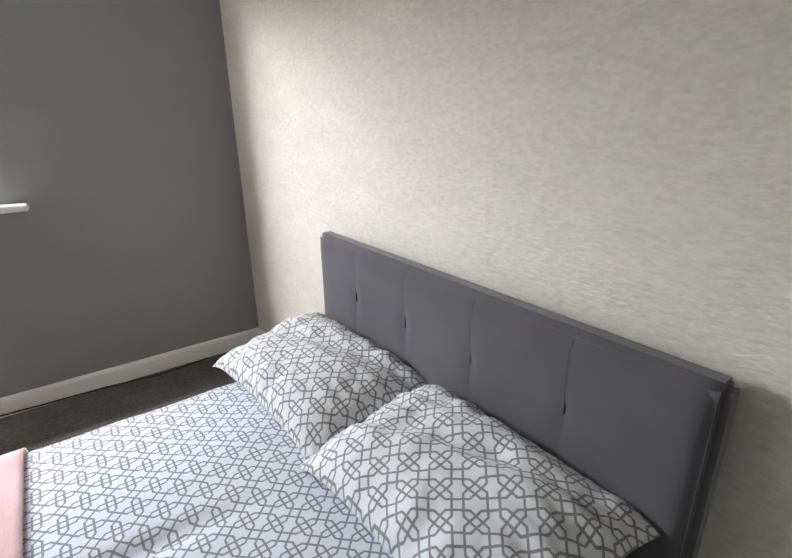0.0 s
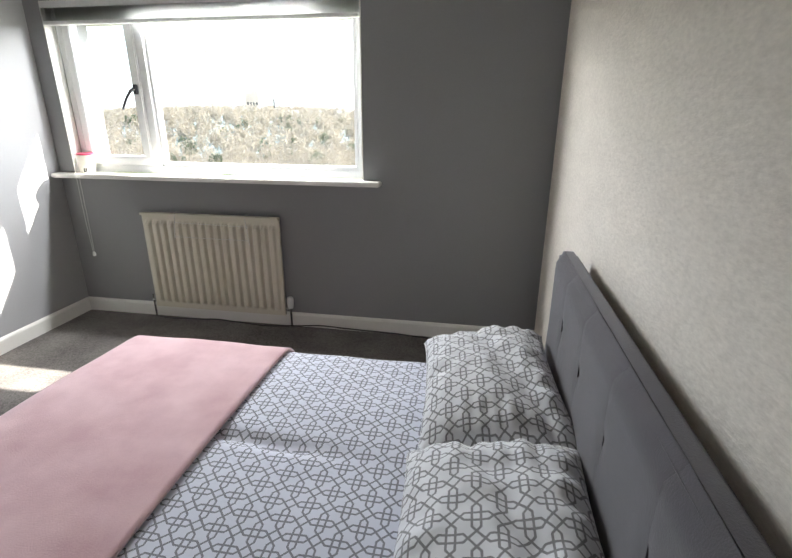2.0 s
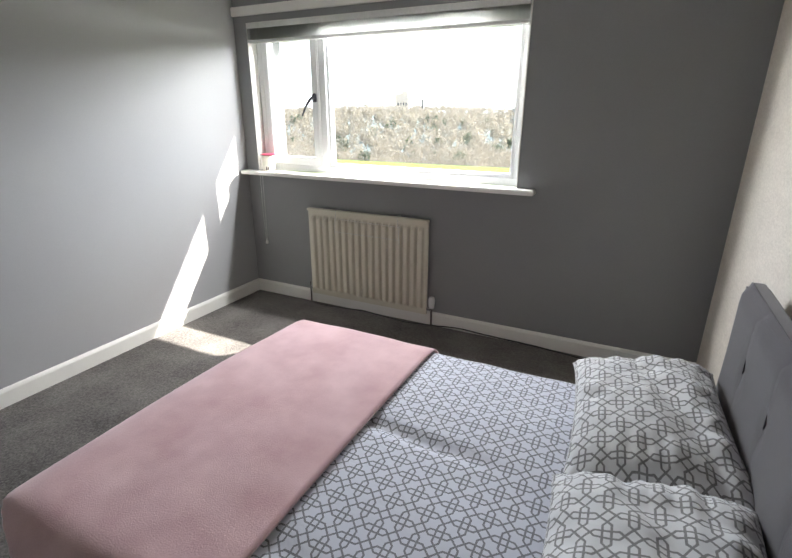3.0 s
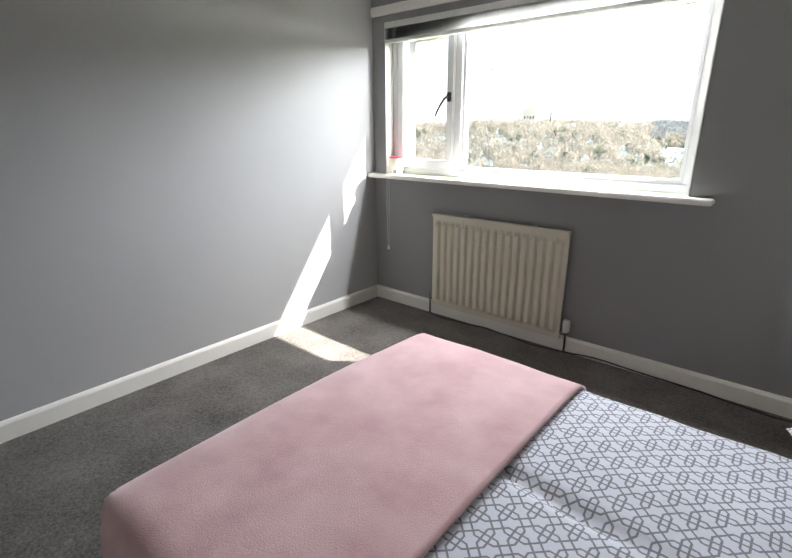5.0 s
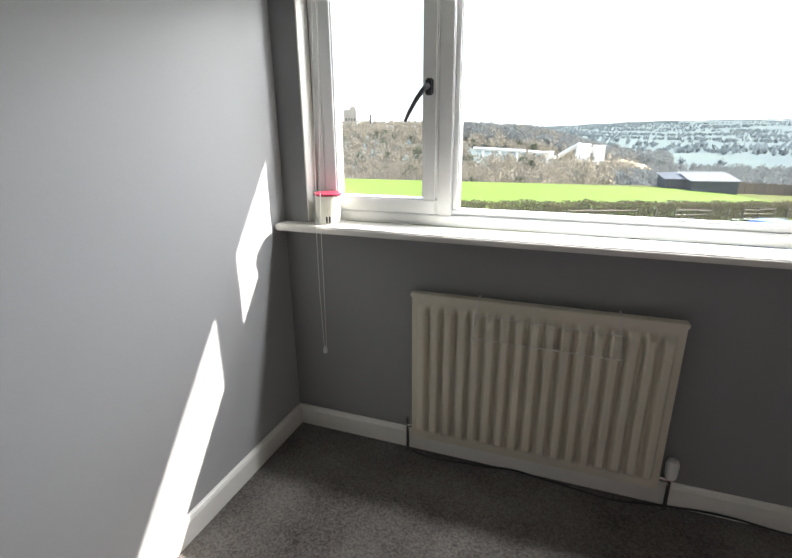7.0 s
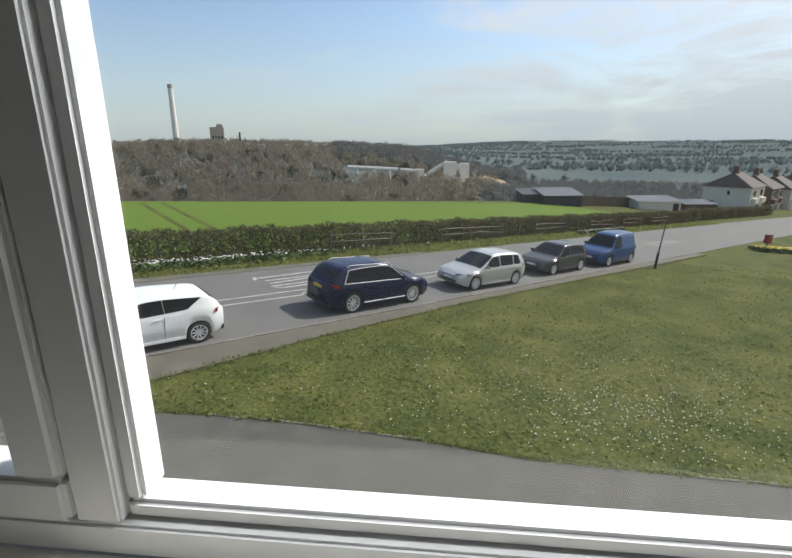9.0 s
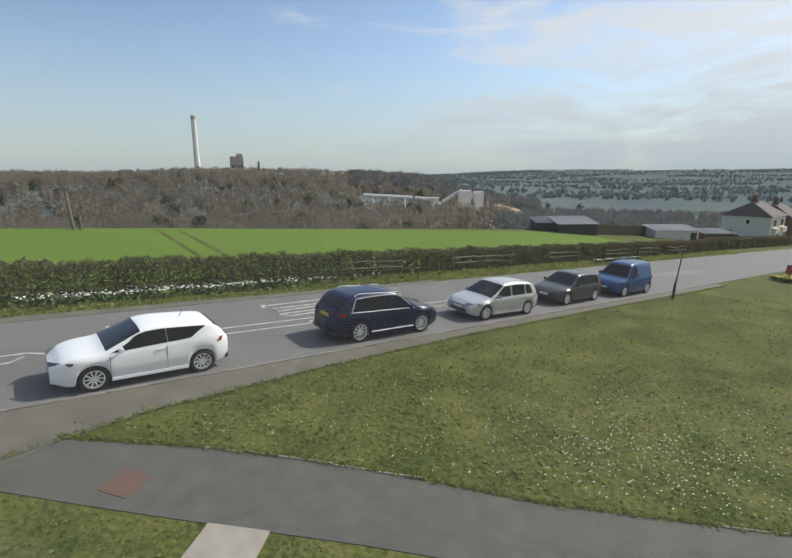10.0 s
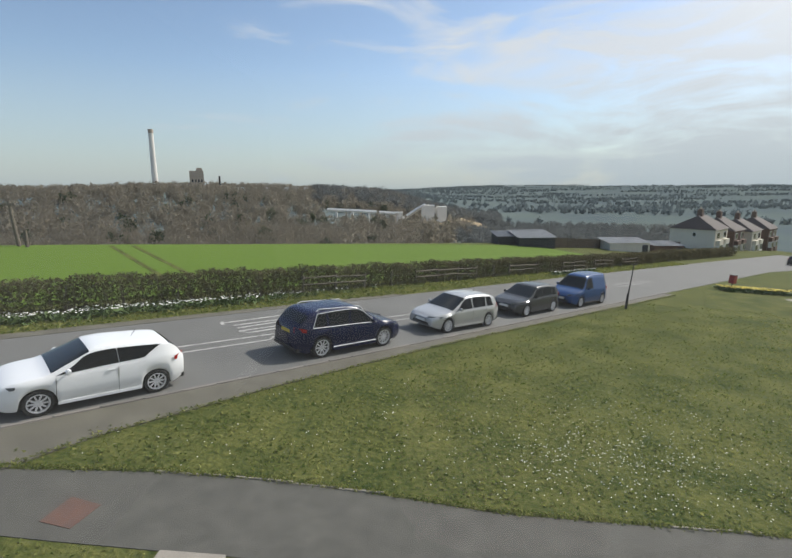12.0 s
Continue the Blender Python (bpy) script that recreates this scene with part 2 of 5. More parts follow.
# distant trees: the valley's haze is mixed into these blue-grey base colours
HAZED_TREE = material("hazed_far_trees", (0.160, 0.168, 0.160), 0.95, (0.120, 0.132, 0.132), 0.02, 0.2, 0, island=0.15, spec=0.05, thin=0.5)
HAZED_WOOD = material("hazed_far_woods", (0.150, 0.182, 0.190), 0.95, (0.130, 0.160, 0.170), 0.01, 0.1, 0, island=0.15, spec=0.0, thin=0.5)
HEDGE_TWIG = material("hedge_twig", (0.150, 0.132, 0.078), 0.9, (0.060, 0.060, 0.030), 0.4, 3.0, 0, island=0.4, spec=0.05, thin=0.45)
PETAL_WHITE = material("white_petal", (0.80, 0.80, 0.72), 0.7, None, 5, 20, 0)
PETAL_YELLOW = material("yellow_petal", (0.75, 0.58, 0.03), 0.7, None, 5, 20, 0, island=0.5)
STALK = material("flower_leaf", (0.08, 0.13, 0.03), 0.8, (0.05, 0.085, 0.02), 5, 20, 0, island=0.7)
WOOD_POST = material("weathered_wood", (0.17, 0.145, 0.12), 0.9, (0.09, 0.075, 0.06), 3, 30, 0.4, objvar=0.4)
SAND = material("quarry_sand", (0.42, 0.33, 0.20), 0.95, (0.30, 0.22, 0.12), 0.05, 0.6, 0.5, height=0.5)
PALE_STEEL = material("pale_steel_cladding", (0.78, 0.76, 0.71), 0.6, (0.62, 0.60, 0.56), 0.1, 2.0, 0.1)
FACTORY = material("factory_concrete", (0.46, 0.40, 0.32), 0.9, (0.32, 0.27, 0.22), 0.1, 1.0, 0.2)
# distant plain, with aerial haze painted into its green as blue
HAZED_PLAIN = material("hazed_far_plain", (0.130, 0.160, 0.148), 0.95, (0.105, 0.132, 0.140), 0.006, 0.05, 0, contrast=0.1, spec=0.0)
SHED_DARK = material("dark_timber", (0.035, 0.042, 0.05), 0.8, (0.022, 0.027, 0.033), 1, 12, 0.3)
SHED_ROOF = material("grey_sheet_roof", (0.42, 0.44, 0.46), 0.6, None, 0.5, 8, 0.2)
FENCE_WOOD = material("fence_panel_wood", (0.11, 0.085, 0.065), 0.9, None, 0.7, 10, 0.3, objvar=0.4)
HOUSE_RENDER = material("cream_render", (0.68, 0.63, 0.53), 0.9, (0.60, 0.555, 0.465), 0.4, 12, 0.2)
BRICKWORK = material("dark_brickwork", (0.17, 0.105, 0.08), 0.9, (0.10, 0.065, 0.05), 2, 14, 0.3)
ROOF_TILE = material("dark_roof_tile", (0.085, 0.068, 0.062), 0.85, None, 0.6, 9, 0.4)
DARK_PANE = material("dark_house_pane", (0.03, 0.035, 0.04), 0.1, None, 2, 20, 0)
CAR_GLASS = material("tinted_car_glass", (0.014, 0.017, 0.019), 0.05, (0.010, 0.013, 0.014), 2, 20, 0, spec=0.3)
TYRE = material("tyre_rubber", (0.022, 0.022, 0.022), 0.8, None, 10, 90, 0.2)
ALLOY = material("alloy_rim", (0.72, 0.72, 0.74), 0.35, (0.62, 0.62, 0.64), 6, 40, 0.02, metal=0.25)
BLACK_TRIM = material("black_trim", (0.018, 0.018, 0.019), 0.5, None, 6, 60, 0.05)
RED_LENS = material("red_lamp_lens", (0.42, 0.02, 0.015), 0.15, None, 6, 60, 0)
CLEAR_LENS = material("clear_lamp_lens", (0.20, 0.23, 0.26), 0.1, (0.10, 0.11, 0.13), 14, 60, 0, coat=0.5)
PLATE_WHITE = material("white_plate", (0.75, 0.75, 0.72), 0.4, None, 6, 60, 0)
PLATE_YELLOW = material("yellow_plate", (0.7, 0.5, 0.05), 0.4, None, 6, 60, 0)
RED_PAINT = material("dull_red_paint", (0.30, 0.03, 0.035), 0.5, None, 4, 40, 0.1)


def car_paint(name, colour, metal=0.0):
    return material(name, colour, 0.2, tuple(c * 0.94 for c in colour), 1.5, 200, 0.0, metal=metal, coat=0.0, spec=0.3)


# ---- mesh helpers ----
def part(name, bm, mat, parent=None, label="", smooth=False):
    me = bpy.data.meshes.new(name)
    if smooth:
        for f in bm.faces:
            f.smooth = True
    bm.to_mesh(me)
    bm.free()
    me.materials.append(mat)
    ob = new(name, me)
    if parent is not None:
        ob.parent = parent
    if label:
        ob["label"] = label
    return ob


def thing(name, m, label, category, group="", kind=""):
    ob = new(name)
    ob.empty_display_size = 0.1
    ob.matrix_world = m
    return tagged(ob, label, category, group, kind)


def box(bm, x0, x1, y0, y1, z0, z1, bevel=0.0):
    vs = [bm.verts.new(p) for p in ((x0, y0, z0), (x1, y0, z0), (x1, y1, z0), (x0, y1, z0), (x0, y0, z1), (x1, y0, z1), (x1, y1, z1), (x0, y1, z1))]
    fs = [bm.faces.new([vs[i] for i in q]) for q in ((3, 2, 1, 0), (4, 5, 6, 7), (0, 1, 5, 4), (1, 2, 6, 5), (2, 3, 7, 6), (3, 0, 4, 7))]
    if bevel:
        es = list({e for f in fs for e in f.edges})
        bmesh.ops.bevel(bm, geom=es, offset=bevel, segments=2, affect='EDGES')
    return bm


def boxes(*specs, bevel=0.0):
    bm = bmesh.new()
    for s in specs:
        box(bm, *s, bevel=bevel)
    return bm


def tube(bm, pts, radius, segs=8, caps=True):
    rings = []
    pts = [Vector(p) for p in pts]
    for i, p in enumerate(pts):
        d = (pts[min(i + 1, len(pts) - 1)] - pts[max(i - 1, 0)]).normalized()
        a = d.cross(Vector((0, 0, 1)) if abs(d.z) < 0.9 else Vector((1, 0, 0))).normalized()
        c = d.cross(a)
        r = radius[i] if isinstance(radius, (list, tuple)) else radius
        rings.append([bm.verts.new(p + (a * math.cos(k * 2 * math.pi / segs) + c * math.sin(k * 2 * math.pi / segs)) * r) for k in range(segs)])
    for q, w in zip(rings, rings[1:]):
        for k in range(segs):
            bm.faces.new((q[k], q[(k + 1) % segs], w[(k + 1) % segs], w[k]))
    if caps:
        bm.faces.new(rings[0][::-1])
        bm.faces.new(rings[-1])
    bmesh.ops.recalc_face_normals(bm, faces=bm.faces)
    return bm


def grid_mesh(bm, func, us, vs, uvfunc=None):
    """A sheet of quads through func(u, v); uvfunc gives the cloth's own coordinates."""
    lay = bm.loops.layers.uv.verify() if uvfunc else None
    rows = [[bm.verts.new(func(u, v)) for v in vs] for u in us]
    for i in range(len(us) - 1):
        for j in range(len(vs) - 1):
            f = bm.faces.new((rows[i][j], rows[i + 1][j], rows[i + 1][j + 1], rows[i][j + 1]))
            if lay:
                for lp, (a, c) in zip(f.loops, ((i, j), (i + 1, j), (i + 1, j + 1), (i, j + 1))):
                    lp[lay].uv = uvfunc(us[a], vs[c])
    return rows


def lin(a, b, n):
    return [a + (b - a) * i / (n - 1) for i in range(n)]


def smooth01(t):
    t = min(max(t, 0.0), 1.0)
    return t * t * (3 - 2 * t)


def soup(name, verts, faces, mat, label, category, kind="stuff"):
    me = bpy.data.meshes.new(name)
    me.from_pydata(verts, [], faces)
    me.materials.append(mat)
    return tagged(new(name, me), label, category, kind=kind)


def flakes(centres, sizes, rng, upright=0.0):
    """Vertices and faces of small three-cornered flakes round the given centres."""
    n = len(centres)
    a = rng.normal(size=(n, 3, 3))
    if upright:
        a[:, :, 2] *= upright
    v = (np.asarray(centres)[:, None, :] + a * np.asarray(sizes)[:, None, None]).reshape(-1, 3)
    return v.tolist(), np.arange(3 * n).reshape(-1, 3).tolist()


# ---- the room ----
XL, XR, YN, YS, ZC = -1.66, 1.645, 3.39, -0.70, 2.42
FZ = -0.022
WX0, WX1, WZ0, WZ1 = -1.54, 0.515, 0.985, 2.06
YO = 3.75


def wall(name, bm, mat, label):
    return tagged(part(name, bm, mat), label, "wall", kind="structure")


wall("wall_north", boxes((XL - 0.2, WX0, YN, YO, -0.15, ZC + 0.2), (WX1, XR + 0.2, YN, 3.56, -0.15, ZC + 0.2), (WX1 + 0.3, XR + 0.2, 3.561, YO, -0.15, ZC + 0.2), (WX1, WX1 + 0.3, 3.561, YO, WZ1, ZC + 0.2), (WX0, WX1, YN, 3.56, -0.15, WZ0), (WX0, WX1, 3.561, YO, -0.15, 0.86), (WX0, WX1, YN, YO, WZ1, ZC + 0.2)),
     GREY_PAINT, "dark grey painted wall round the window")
wall("wall_west", boxes((XL - 0.2, XL, YS, YN, -0.15, ZC + 0.2)), LIT_GREY_PAINT, "grey painted plaster side wall in sunlight")
wall("wall_east", boxes((XR, XR + 0.2, YS, YN, -0.15, ZC + 0.2)), WALLPAPER, "beige woven textured wallpaper behind the bed")
# the unseen back wall closes the room; its white is chosen to reflect light
wall("wall_south", boxes((XL - 0.2, XR + 0.2, YS - 0.2, YS, -0.15, ZC + 0.2)), CEILING_PAINT, "plain unseen back wall, white to bounce light")
tagged(part("floor", boxes((XL, XR, YS, YN, -0.15, FZ)), CARPET), "dark brown grey short pile bedroom carpet", "carpet", kind="structure")
tagged(part("ceiling", boxes((XL, XR, YS, YN, ZC, ZC + 0.2)), CEILING_PAINT), "plain white painted bedroom ceiling", "ceiling", kind="structure")
# out of view; placed to cut the upper edge of the sun patch
tagged(part("soffit", boxes((WX0 - 0.4, WX1 + 1.6, YO + 0.001, 3.80, 1.977, 2.09)), RENDER_WALL), "unseen board added outside to trim the sunbeam", "soffit", kind="structure")


def skirting(name, a, b, inward):
    """A chamfered skirting board from a to b, facing inward."""
    a, b, w = Vector(a), Vector(b), Vector(inward)
    bm = bmesh.new()
    prof = ((0.0, 0.0), (0.018, 0.0), (0.018, 0.082), (0.012, 0.094), (0.004, 0.1), (0.0, 0.1))
    r0 = [bm.verts.new(a + w * d + Vector((0, 0, z))) for d, z in prof]
    r1 = [bm.verts.new(b + w * d + Vector((0, 0, z))) for d, z in prof]
    for i in range(len(prof)):
        j = (i + 1) % len(prof)
        bm.faces.new((r0[i], r0[j], r1[j], r1[i]))
    bm.faces.new(r0)
    bm.faces.new(r1[::-1])
    bmesh.ops.recalc_face_normals(bm, faces=bm.faces)
    return tagged(part(name, bm, WHITE_PAINT), "white gloss painted timber skirting board", "skirting board", kind="structure")


skirting("baseboard_north", (XL, YN, FZ), (XR, YN, FZ), (0, -1, 0))
skirting("baseboard_west", (XL, YS, FZ), (XL, YN - 0.019, FZ), (1, 0, 0))
skirting("baseboard_east", (XR, YS, FZ), (XR, YN - 0.019, FZ), (-1, 0, 0))
tagged(part("trim", boxes((XL, 0.56, YN - 0.022, YN, 2.105, 2.165), bevel=0.003), WHITE_PAINT), "white painted timber batten above the window", "trim", kind="structure")
# white painted lining of the reveal
tagged(part("window_reveal", boxes((WX0, WX0 + 0.006, YN - 0.004, 3.47, 1.016, WZ1), (WX1 - 0.006, WX1, YN - 0.004, 3.47, 1.016, WZ1), (WX0, WX1, YN - 0.004, 3.47, WZ1 - 0.006, WZ1)), WHITE_PAINT),
       "white painted plaster lining of window opening", "window reveal", kind="structure")
sill_bm = boxes((XL + 0.003, 0.631, 3.30, YN, 0.985, 1.014), bevel=0.006)
box(sill_bm, WX0, WX1, YN, 3.47, 0.985, 1.013)
tagged(part("window_sill", sill_bm, WHITE_PAINT), "white gloss painted wooden inner window sill", "window sill", kind="structure")


def frame_ring(bm, x0, x1, z0, z1, w, y0, y1, bevel=0.004):
    for s in ((x0, x1, y0, y1, z0, z0 + w), (x0, x1, y0, y1, z1 - w, z1), (x0, x0 + w, y0, y1, z0 + w, z1 - w), (x1 - w, x1, y0, y1, z0 + w, z1 - w)):
        box(bm, *s, bevel=bevel)


win = tagged(thing("window_1", pose(0, 0, 0), "white plastic casement window with a fixed pane", "window", kind="structure"))
bm = bmesh.new()
frame_ring(bm, WX0 + 0.006, WX1 - 0.006, 1.014, WZ1 - 0.006, 0.045, 3.47, 3.545)
part("window_frame", bm, UPVC, win)
part("mullion", boxes((-0.985, -0.925, 3.472, 3.543, 1.059, 2.008), bevel=0.004), UPVC, win)
bm = bmesh.new()
frame_ring(bm, -0.925, 0.464, 1.059, 2.008, 0.026, 3.485, 3.535, 0.006)
part("glazing_bead", bm, UPVC, win)
sash = bmesh.new()
frame_ring(sash, -1.489, -0.985, 1.062, 2.005, 0.062, 3.462, 3.53, 0.007)
sash = part("sash", sash, UPVC, win, "opening casement sash")
for nm, s in (("pane", (-0.90, 0.44, 3.508, 3.514, 1.083, 1.984)), ("pane", (-1.43, -1.045, 3.500, 3.506, 1.120, 1.945))):
    p = part(nm, boxes(s), GLASS, win)
    p.visible_shadow = False
hb = boxes((-1.030, -1.000, 3.440, 3.463, 1.52, 1.58), bevel=0.005)
tube(hb, [(-1.015, 3.438, 1.555), (-1.03, 3.42, 1.54), (-1.055, 3.412, 1.505), (-1.085, 3.41, 1.455), (-1.10, 3.41, 1.425)], [0.011, 0.010, 0.009, 0.008, 0.006], 8)
part("window_handle", hb, DARK_METAL, win, "dark metal lever handle")

# venetian blind drawn up at the head of the window
blind = thing("venetian_blind", pose(0, 0, 0), "white venetian blind fully raised over the window", "blind")
part("headrail", boxes((-1.53, 0.505, 3.375, 3.415, 2.018, 2.054), bevel=0.003), BLIND_WHITE, blind)
slat_bm = bmesh.new()
grid_mesh(slat_bm, lambda u, v: (u, v, 0.004 * (1 - ((v - 3.396) / 0.025) ** 2)), (-1.525, 0.5), lin(3.371, 3.421, 5))
bmesh.ops.solidify(slat_bm, geom=slat_bm.faces[:], thickness=0.0012)
first = part("slat", slat_bm, BLIND_WHITE, blind)
first.location.z = 1.948
for i in range(1, 12):
    s = first.copy()
    scene.collection.objects.link(s)
    s.location = (random.uniform(-0.003, 0.003), random.uniform(-0.002, 0.002), 1.948 + 0.0058 * i)
part("bottom_rail", boxes((-1.528, 0.503, 3.372, 3.420, 1.925, 1.945), bevel=0.004), BLIND_WHITE, blind)
bm = bmesh.new()
for dx, zz in ((-0.011, 0.47), (0.011, 0.47)):
    tube(bm, [(-1.435 + dx, 3.368, 2.02), (-1.436 + dx, 3.29, 1.02), (-1.437 + dx, 3.288, 0.75), (-1.436 + dx * 0.5, 3.289, zz)], 0.0014, 5)
part("pull_cord", bm, CORD, blind)
bm = tube(bmesh.new(), [(-1.436, 3.289, 0.475), (-1.436, 3.289, 0.465), (-1.436, 3.289, 0.448), (-1.436, 3.289, 0.443)], [0.005, 0.010, 0.012, 0.007], 10)
part("cord_toggle", bm, WHITE_PLASTIC, blind)

# radiator under the window
rad = thing("radiator", pose(-0.547, 3.352, 0.07), "cream enamelled single panel radiator on grey wall", "radiator")
RW, RH, NFL = 0.994, 0.69, 17


def flute(x, z):
    u = (x + RW / 2 - 0.02) / (RW - 0.04) * NFL
    ends = smooth01((z - 0.035) / 0.03) * smooth01((RH - 0.045 - z) / 0.03)
    side = 1.0 if 0 < u < NFL else 0.0
    w = abs((u % 1.0) - 0.5) * 2
    return (1 - smooth01((w - 0.42) / 0.46)) * ends * side


bm = bmesh.new()
zs = sorted(set(lin(0.0, 0.08, 9) + lin(0.1, RH - 0.1, 5) + lin(RH - 0.09, RH, 9)))
grid_mesh(bm, lambda x, z: (x, -0.016 - 0.030 * flute(x, z), z), lin(-RW / 2, RW / 2, NFL * 12 + 1), zs)
box(bm, -RW / 2, RW / 2, -0.0155, 0.006, 0.0, RH)
part("panel", bm, CREAM_ENAMEL, rad, smooth=False)
for f in rad.children[0].data.polygons:
    f.use_smooth = True
part("top_rim", boxes((-RW / 2 - 0.002, RW / 2 + 0.002, -0.034, 0.008, RH - 0.014, RH + 0.004), bevel=0.003), CREAM_ENAMEL, rad)
for bx in (-0.335, 0.335):
    part("bracket", boxes((bx - 0.015, bx + 0.015, 0.006, 0.040, 0.1, 0.6)), CREAM_ENAMEL, rad)
bm = tube(bmesh.new(), [(0.50, -0.005, 0.045), (0.535, -0.005, 0.045)], 0.010, 10)
tube(bm, [(0.535, -0.005, 0.06), (0.535, -0.005, -0.098)], 0.0075, 10)
part("valve_pipe", bm, CHROME, rad)
bm = tube(bmesh.new(), [(0.535, -0.005, 0.055), (0.535, -0.005, 0.065), (0.535, -0.005, 0.115), (0.535, -0.005, 0.135), (0.535, -0.005, 0.14)], [0.016, 0.021, 0.024, 0.019, 0.008], 14)
part("valve_head", bm, WHITE_PLASTIC, rad, "white thermostatic valve head")
bm = tube(bmesh.new(), [(-0.497, -0.005, 0.045), (-0.523, -0.005, 0.045)], 0.009, 10)
tube(bm, [(-0.520, -0.005, 0.085), (-0.520, -0.005, -0.098)], 0.0075, 10)
part("lockshield_valve", bm, CHROME, rad)

# wire airer hooked over the radiator
airer = thing("radiator_airer", pose(0, 0, 0), "thin white wire airer hooked over the radiator", "airer")
for top, foot in (((-0.766, 3.296, 0.77), (-0.782, 3.286, 0.593)), ((-0.266, 3.296, 0.77), (-0.242, 3.286, 0.583))):
    part("hook", tube(bmesh.new(), [(top[0], 3.350, 0.750), (top[0], 3.352, 0.774), (top[0], 3.330, 0.780), (top[0], 3.306, 0.778), top, foot], 0.0019, 6), CORD, airer)
part("rail", tube(bmesh.new(), [(-0.778, 3.286, 0.616), (-0.242, 3.286, 0.613)], 0.0019, 6), CORD, airer)
part("rail", tube(bmesh.new(), [(-0.778, 3.288, 0.714), (-0.242, 3.288, 0.705)], 0.0016, 6), CORD, airer)

# cable along the skirting
pts = []
for i in range(70):
    x = -1.05 + i * 0.034
    pts.append((x, 3.345 - 0.02 * math.sin(i * 0.33) - 0.012 * noise.noise((i * 0.21, 0, 0)), FZ + 0.006 + 0.028 * max(0, math.sin((i - 32) * 0.17)) * (32 < i < 51)))
bm = tube(bmesh.new(), pts, 0.0042, 6)
cable = tagged(part("cable", bm, BLACK_RUBBER), "thin black cable lying along white skirting board", "cable")

# tub on the sill
tub = thing("storage_tub", pose(-1.445, 3.40, 1.0145), "cloudy plastic tub with pink lid on sill", "tub")
bm = tube(bmesh.new(), [(0, 0, 0), (0, 0, 0.003), (0, 0, 0.06), (0, 0, 0.118)], [0.046, 0.049, 0.053, 0.057], 28)
part("tub_body", bm, TUB_PLASTIC, tub, smooth=False)
bm = tube(bmesh.new(), [(0, 0, 0.1185), (0, 0, 0.120), (0, 0, 0.127), (0, 0, 0.129)], [0.058, 0.0610, 0.0610, 0.056], 28)
part("lid", bm, PINK_PLASTIC, tub, "pink plastic lid")
bm = bmesh.new()
for k in (-0.1, 0.16):
    a = -1.15 + k
    box(bm, 0.0505 * math.cos(a) - 0.003, 0.0505 * math.cos(a) + 0.003, 0.0505 * math.sin(a) - 0.003, 0.0505 * math.sin(a) + 0.003, 0.008, 0.034)
part("printed_mark", bm, BLACK_TRIM, tub, "black printed bars")

# ---- the bed ----
bed = thing("double_bed", pose(0, 0, 0), "grey upholstered double bed with buttoned velvet headboard", "bed")
HX, HY0, HY1, HZ = 1.518, 0.80, 2.240, 0.942


def pad(bm, y0, y1, nu=26, nz=22):
    """One upholstered panel of the headboard: soft edges and a seam on either side."""
    def f(u, v):
        y, z = y0 + (y1 - y0) * u, 0.16 + (HZ - 0.16) * v
        edge = min(u, 1 - u) * (y1 - y0)
        top = (HZ - z)
        end = min(y - HY0, HY1 - y) - 0.011
        puff = 0.0012 * (1 - math.exp(-edge / 0.012)) + 0.030 * (1 - math.exp(-max(top, 0) / 0.014)) * (1 - math.exp(-max(end, 0) / 0.012))
        puff += 0.003 * noise.noise((y * 5, z * 5, 0.4))
        for by, bz in BUTTONS:
            d2 = (y - by) ** 2 + (z - bz) ** 2
            puff -= 0.011 * math.exp(-d2 / 0.0005)
        return (HX + 0.032 - puff, y, z)
    grid_mesh(bm, f, lin(0, 1, nu), lin(0, 1, nz))


seams = [HY0 + (HY1 - HY0) * k / 5 for k in range(6)]
BUTTONS = [(s, 0.74) for s in seams[1:-1]]
core = boxes((HX + 0.018, HX + 0.082, HY0, HY1, FZ, HZ - 0.001), bevel=0.016)
part("headboard_core", core, VELVET, bed, "dark grey velvet headboard back", smooth=False)
for a, b in zip(seams, seams[1:]):
    bm = bmesh.new()
    pad(bm, max(a + 0.0005, HY0 + 0.012), min(b - 0.0005, HY1 - 0.012))
    part("headboard_panel", bm, VELVET, bed, smooth=True)
for y, z in BUTTONS:
    bm = bmesh.new()
    bmesh.ops.create_uvsphere(bm, u_segments=12, v_segments=8, radius=0.008, matrix=Matrix.Translation((HX + 0.011, y, z)) @ Matrix.Diagonal((0.5, 1, 1, 1)))
    part("button", bm, VELVET, bed, smooth=True)
    part("seam", boxes((HX + 0.004, HX + 0.021, y - 0.0008, y + 0.0008, z, HZ - 0.06)), VELVET_SEAM, bed)
BX0, BX1, BY0, BY1 = -0.21, 1.48, 0.80, 2.13
part("bed_base", boxes((BX0 + 0.02, BX1 + 0.03, BY0 + 0.03, BY1 - 0.03, 0.04, 0.27), bevel=0.02), DARK_FABRIC, bed)
part("mattress", boxes((BX0 + 0.02, BX1, BY0 + 0.02, BY1 - 0.02, 0.272, 0.47), bevel=0.04), MATTRESS, bed)
for lx in (BX0 + 0.1, BX1 - 0.1):
    for ly in (BY0 + 0.12, BY1 - 0.12):
        part("leg", tube(bmesh.new(), [(lx, ly, FZ), (lx, ly, 0.042)], 0.025, 12), BLACK_TRIM, bed)


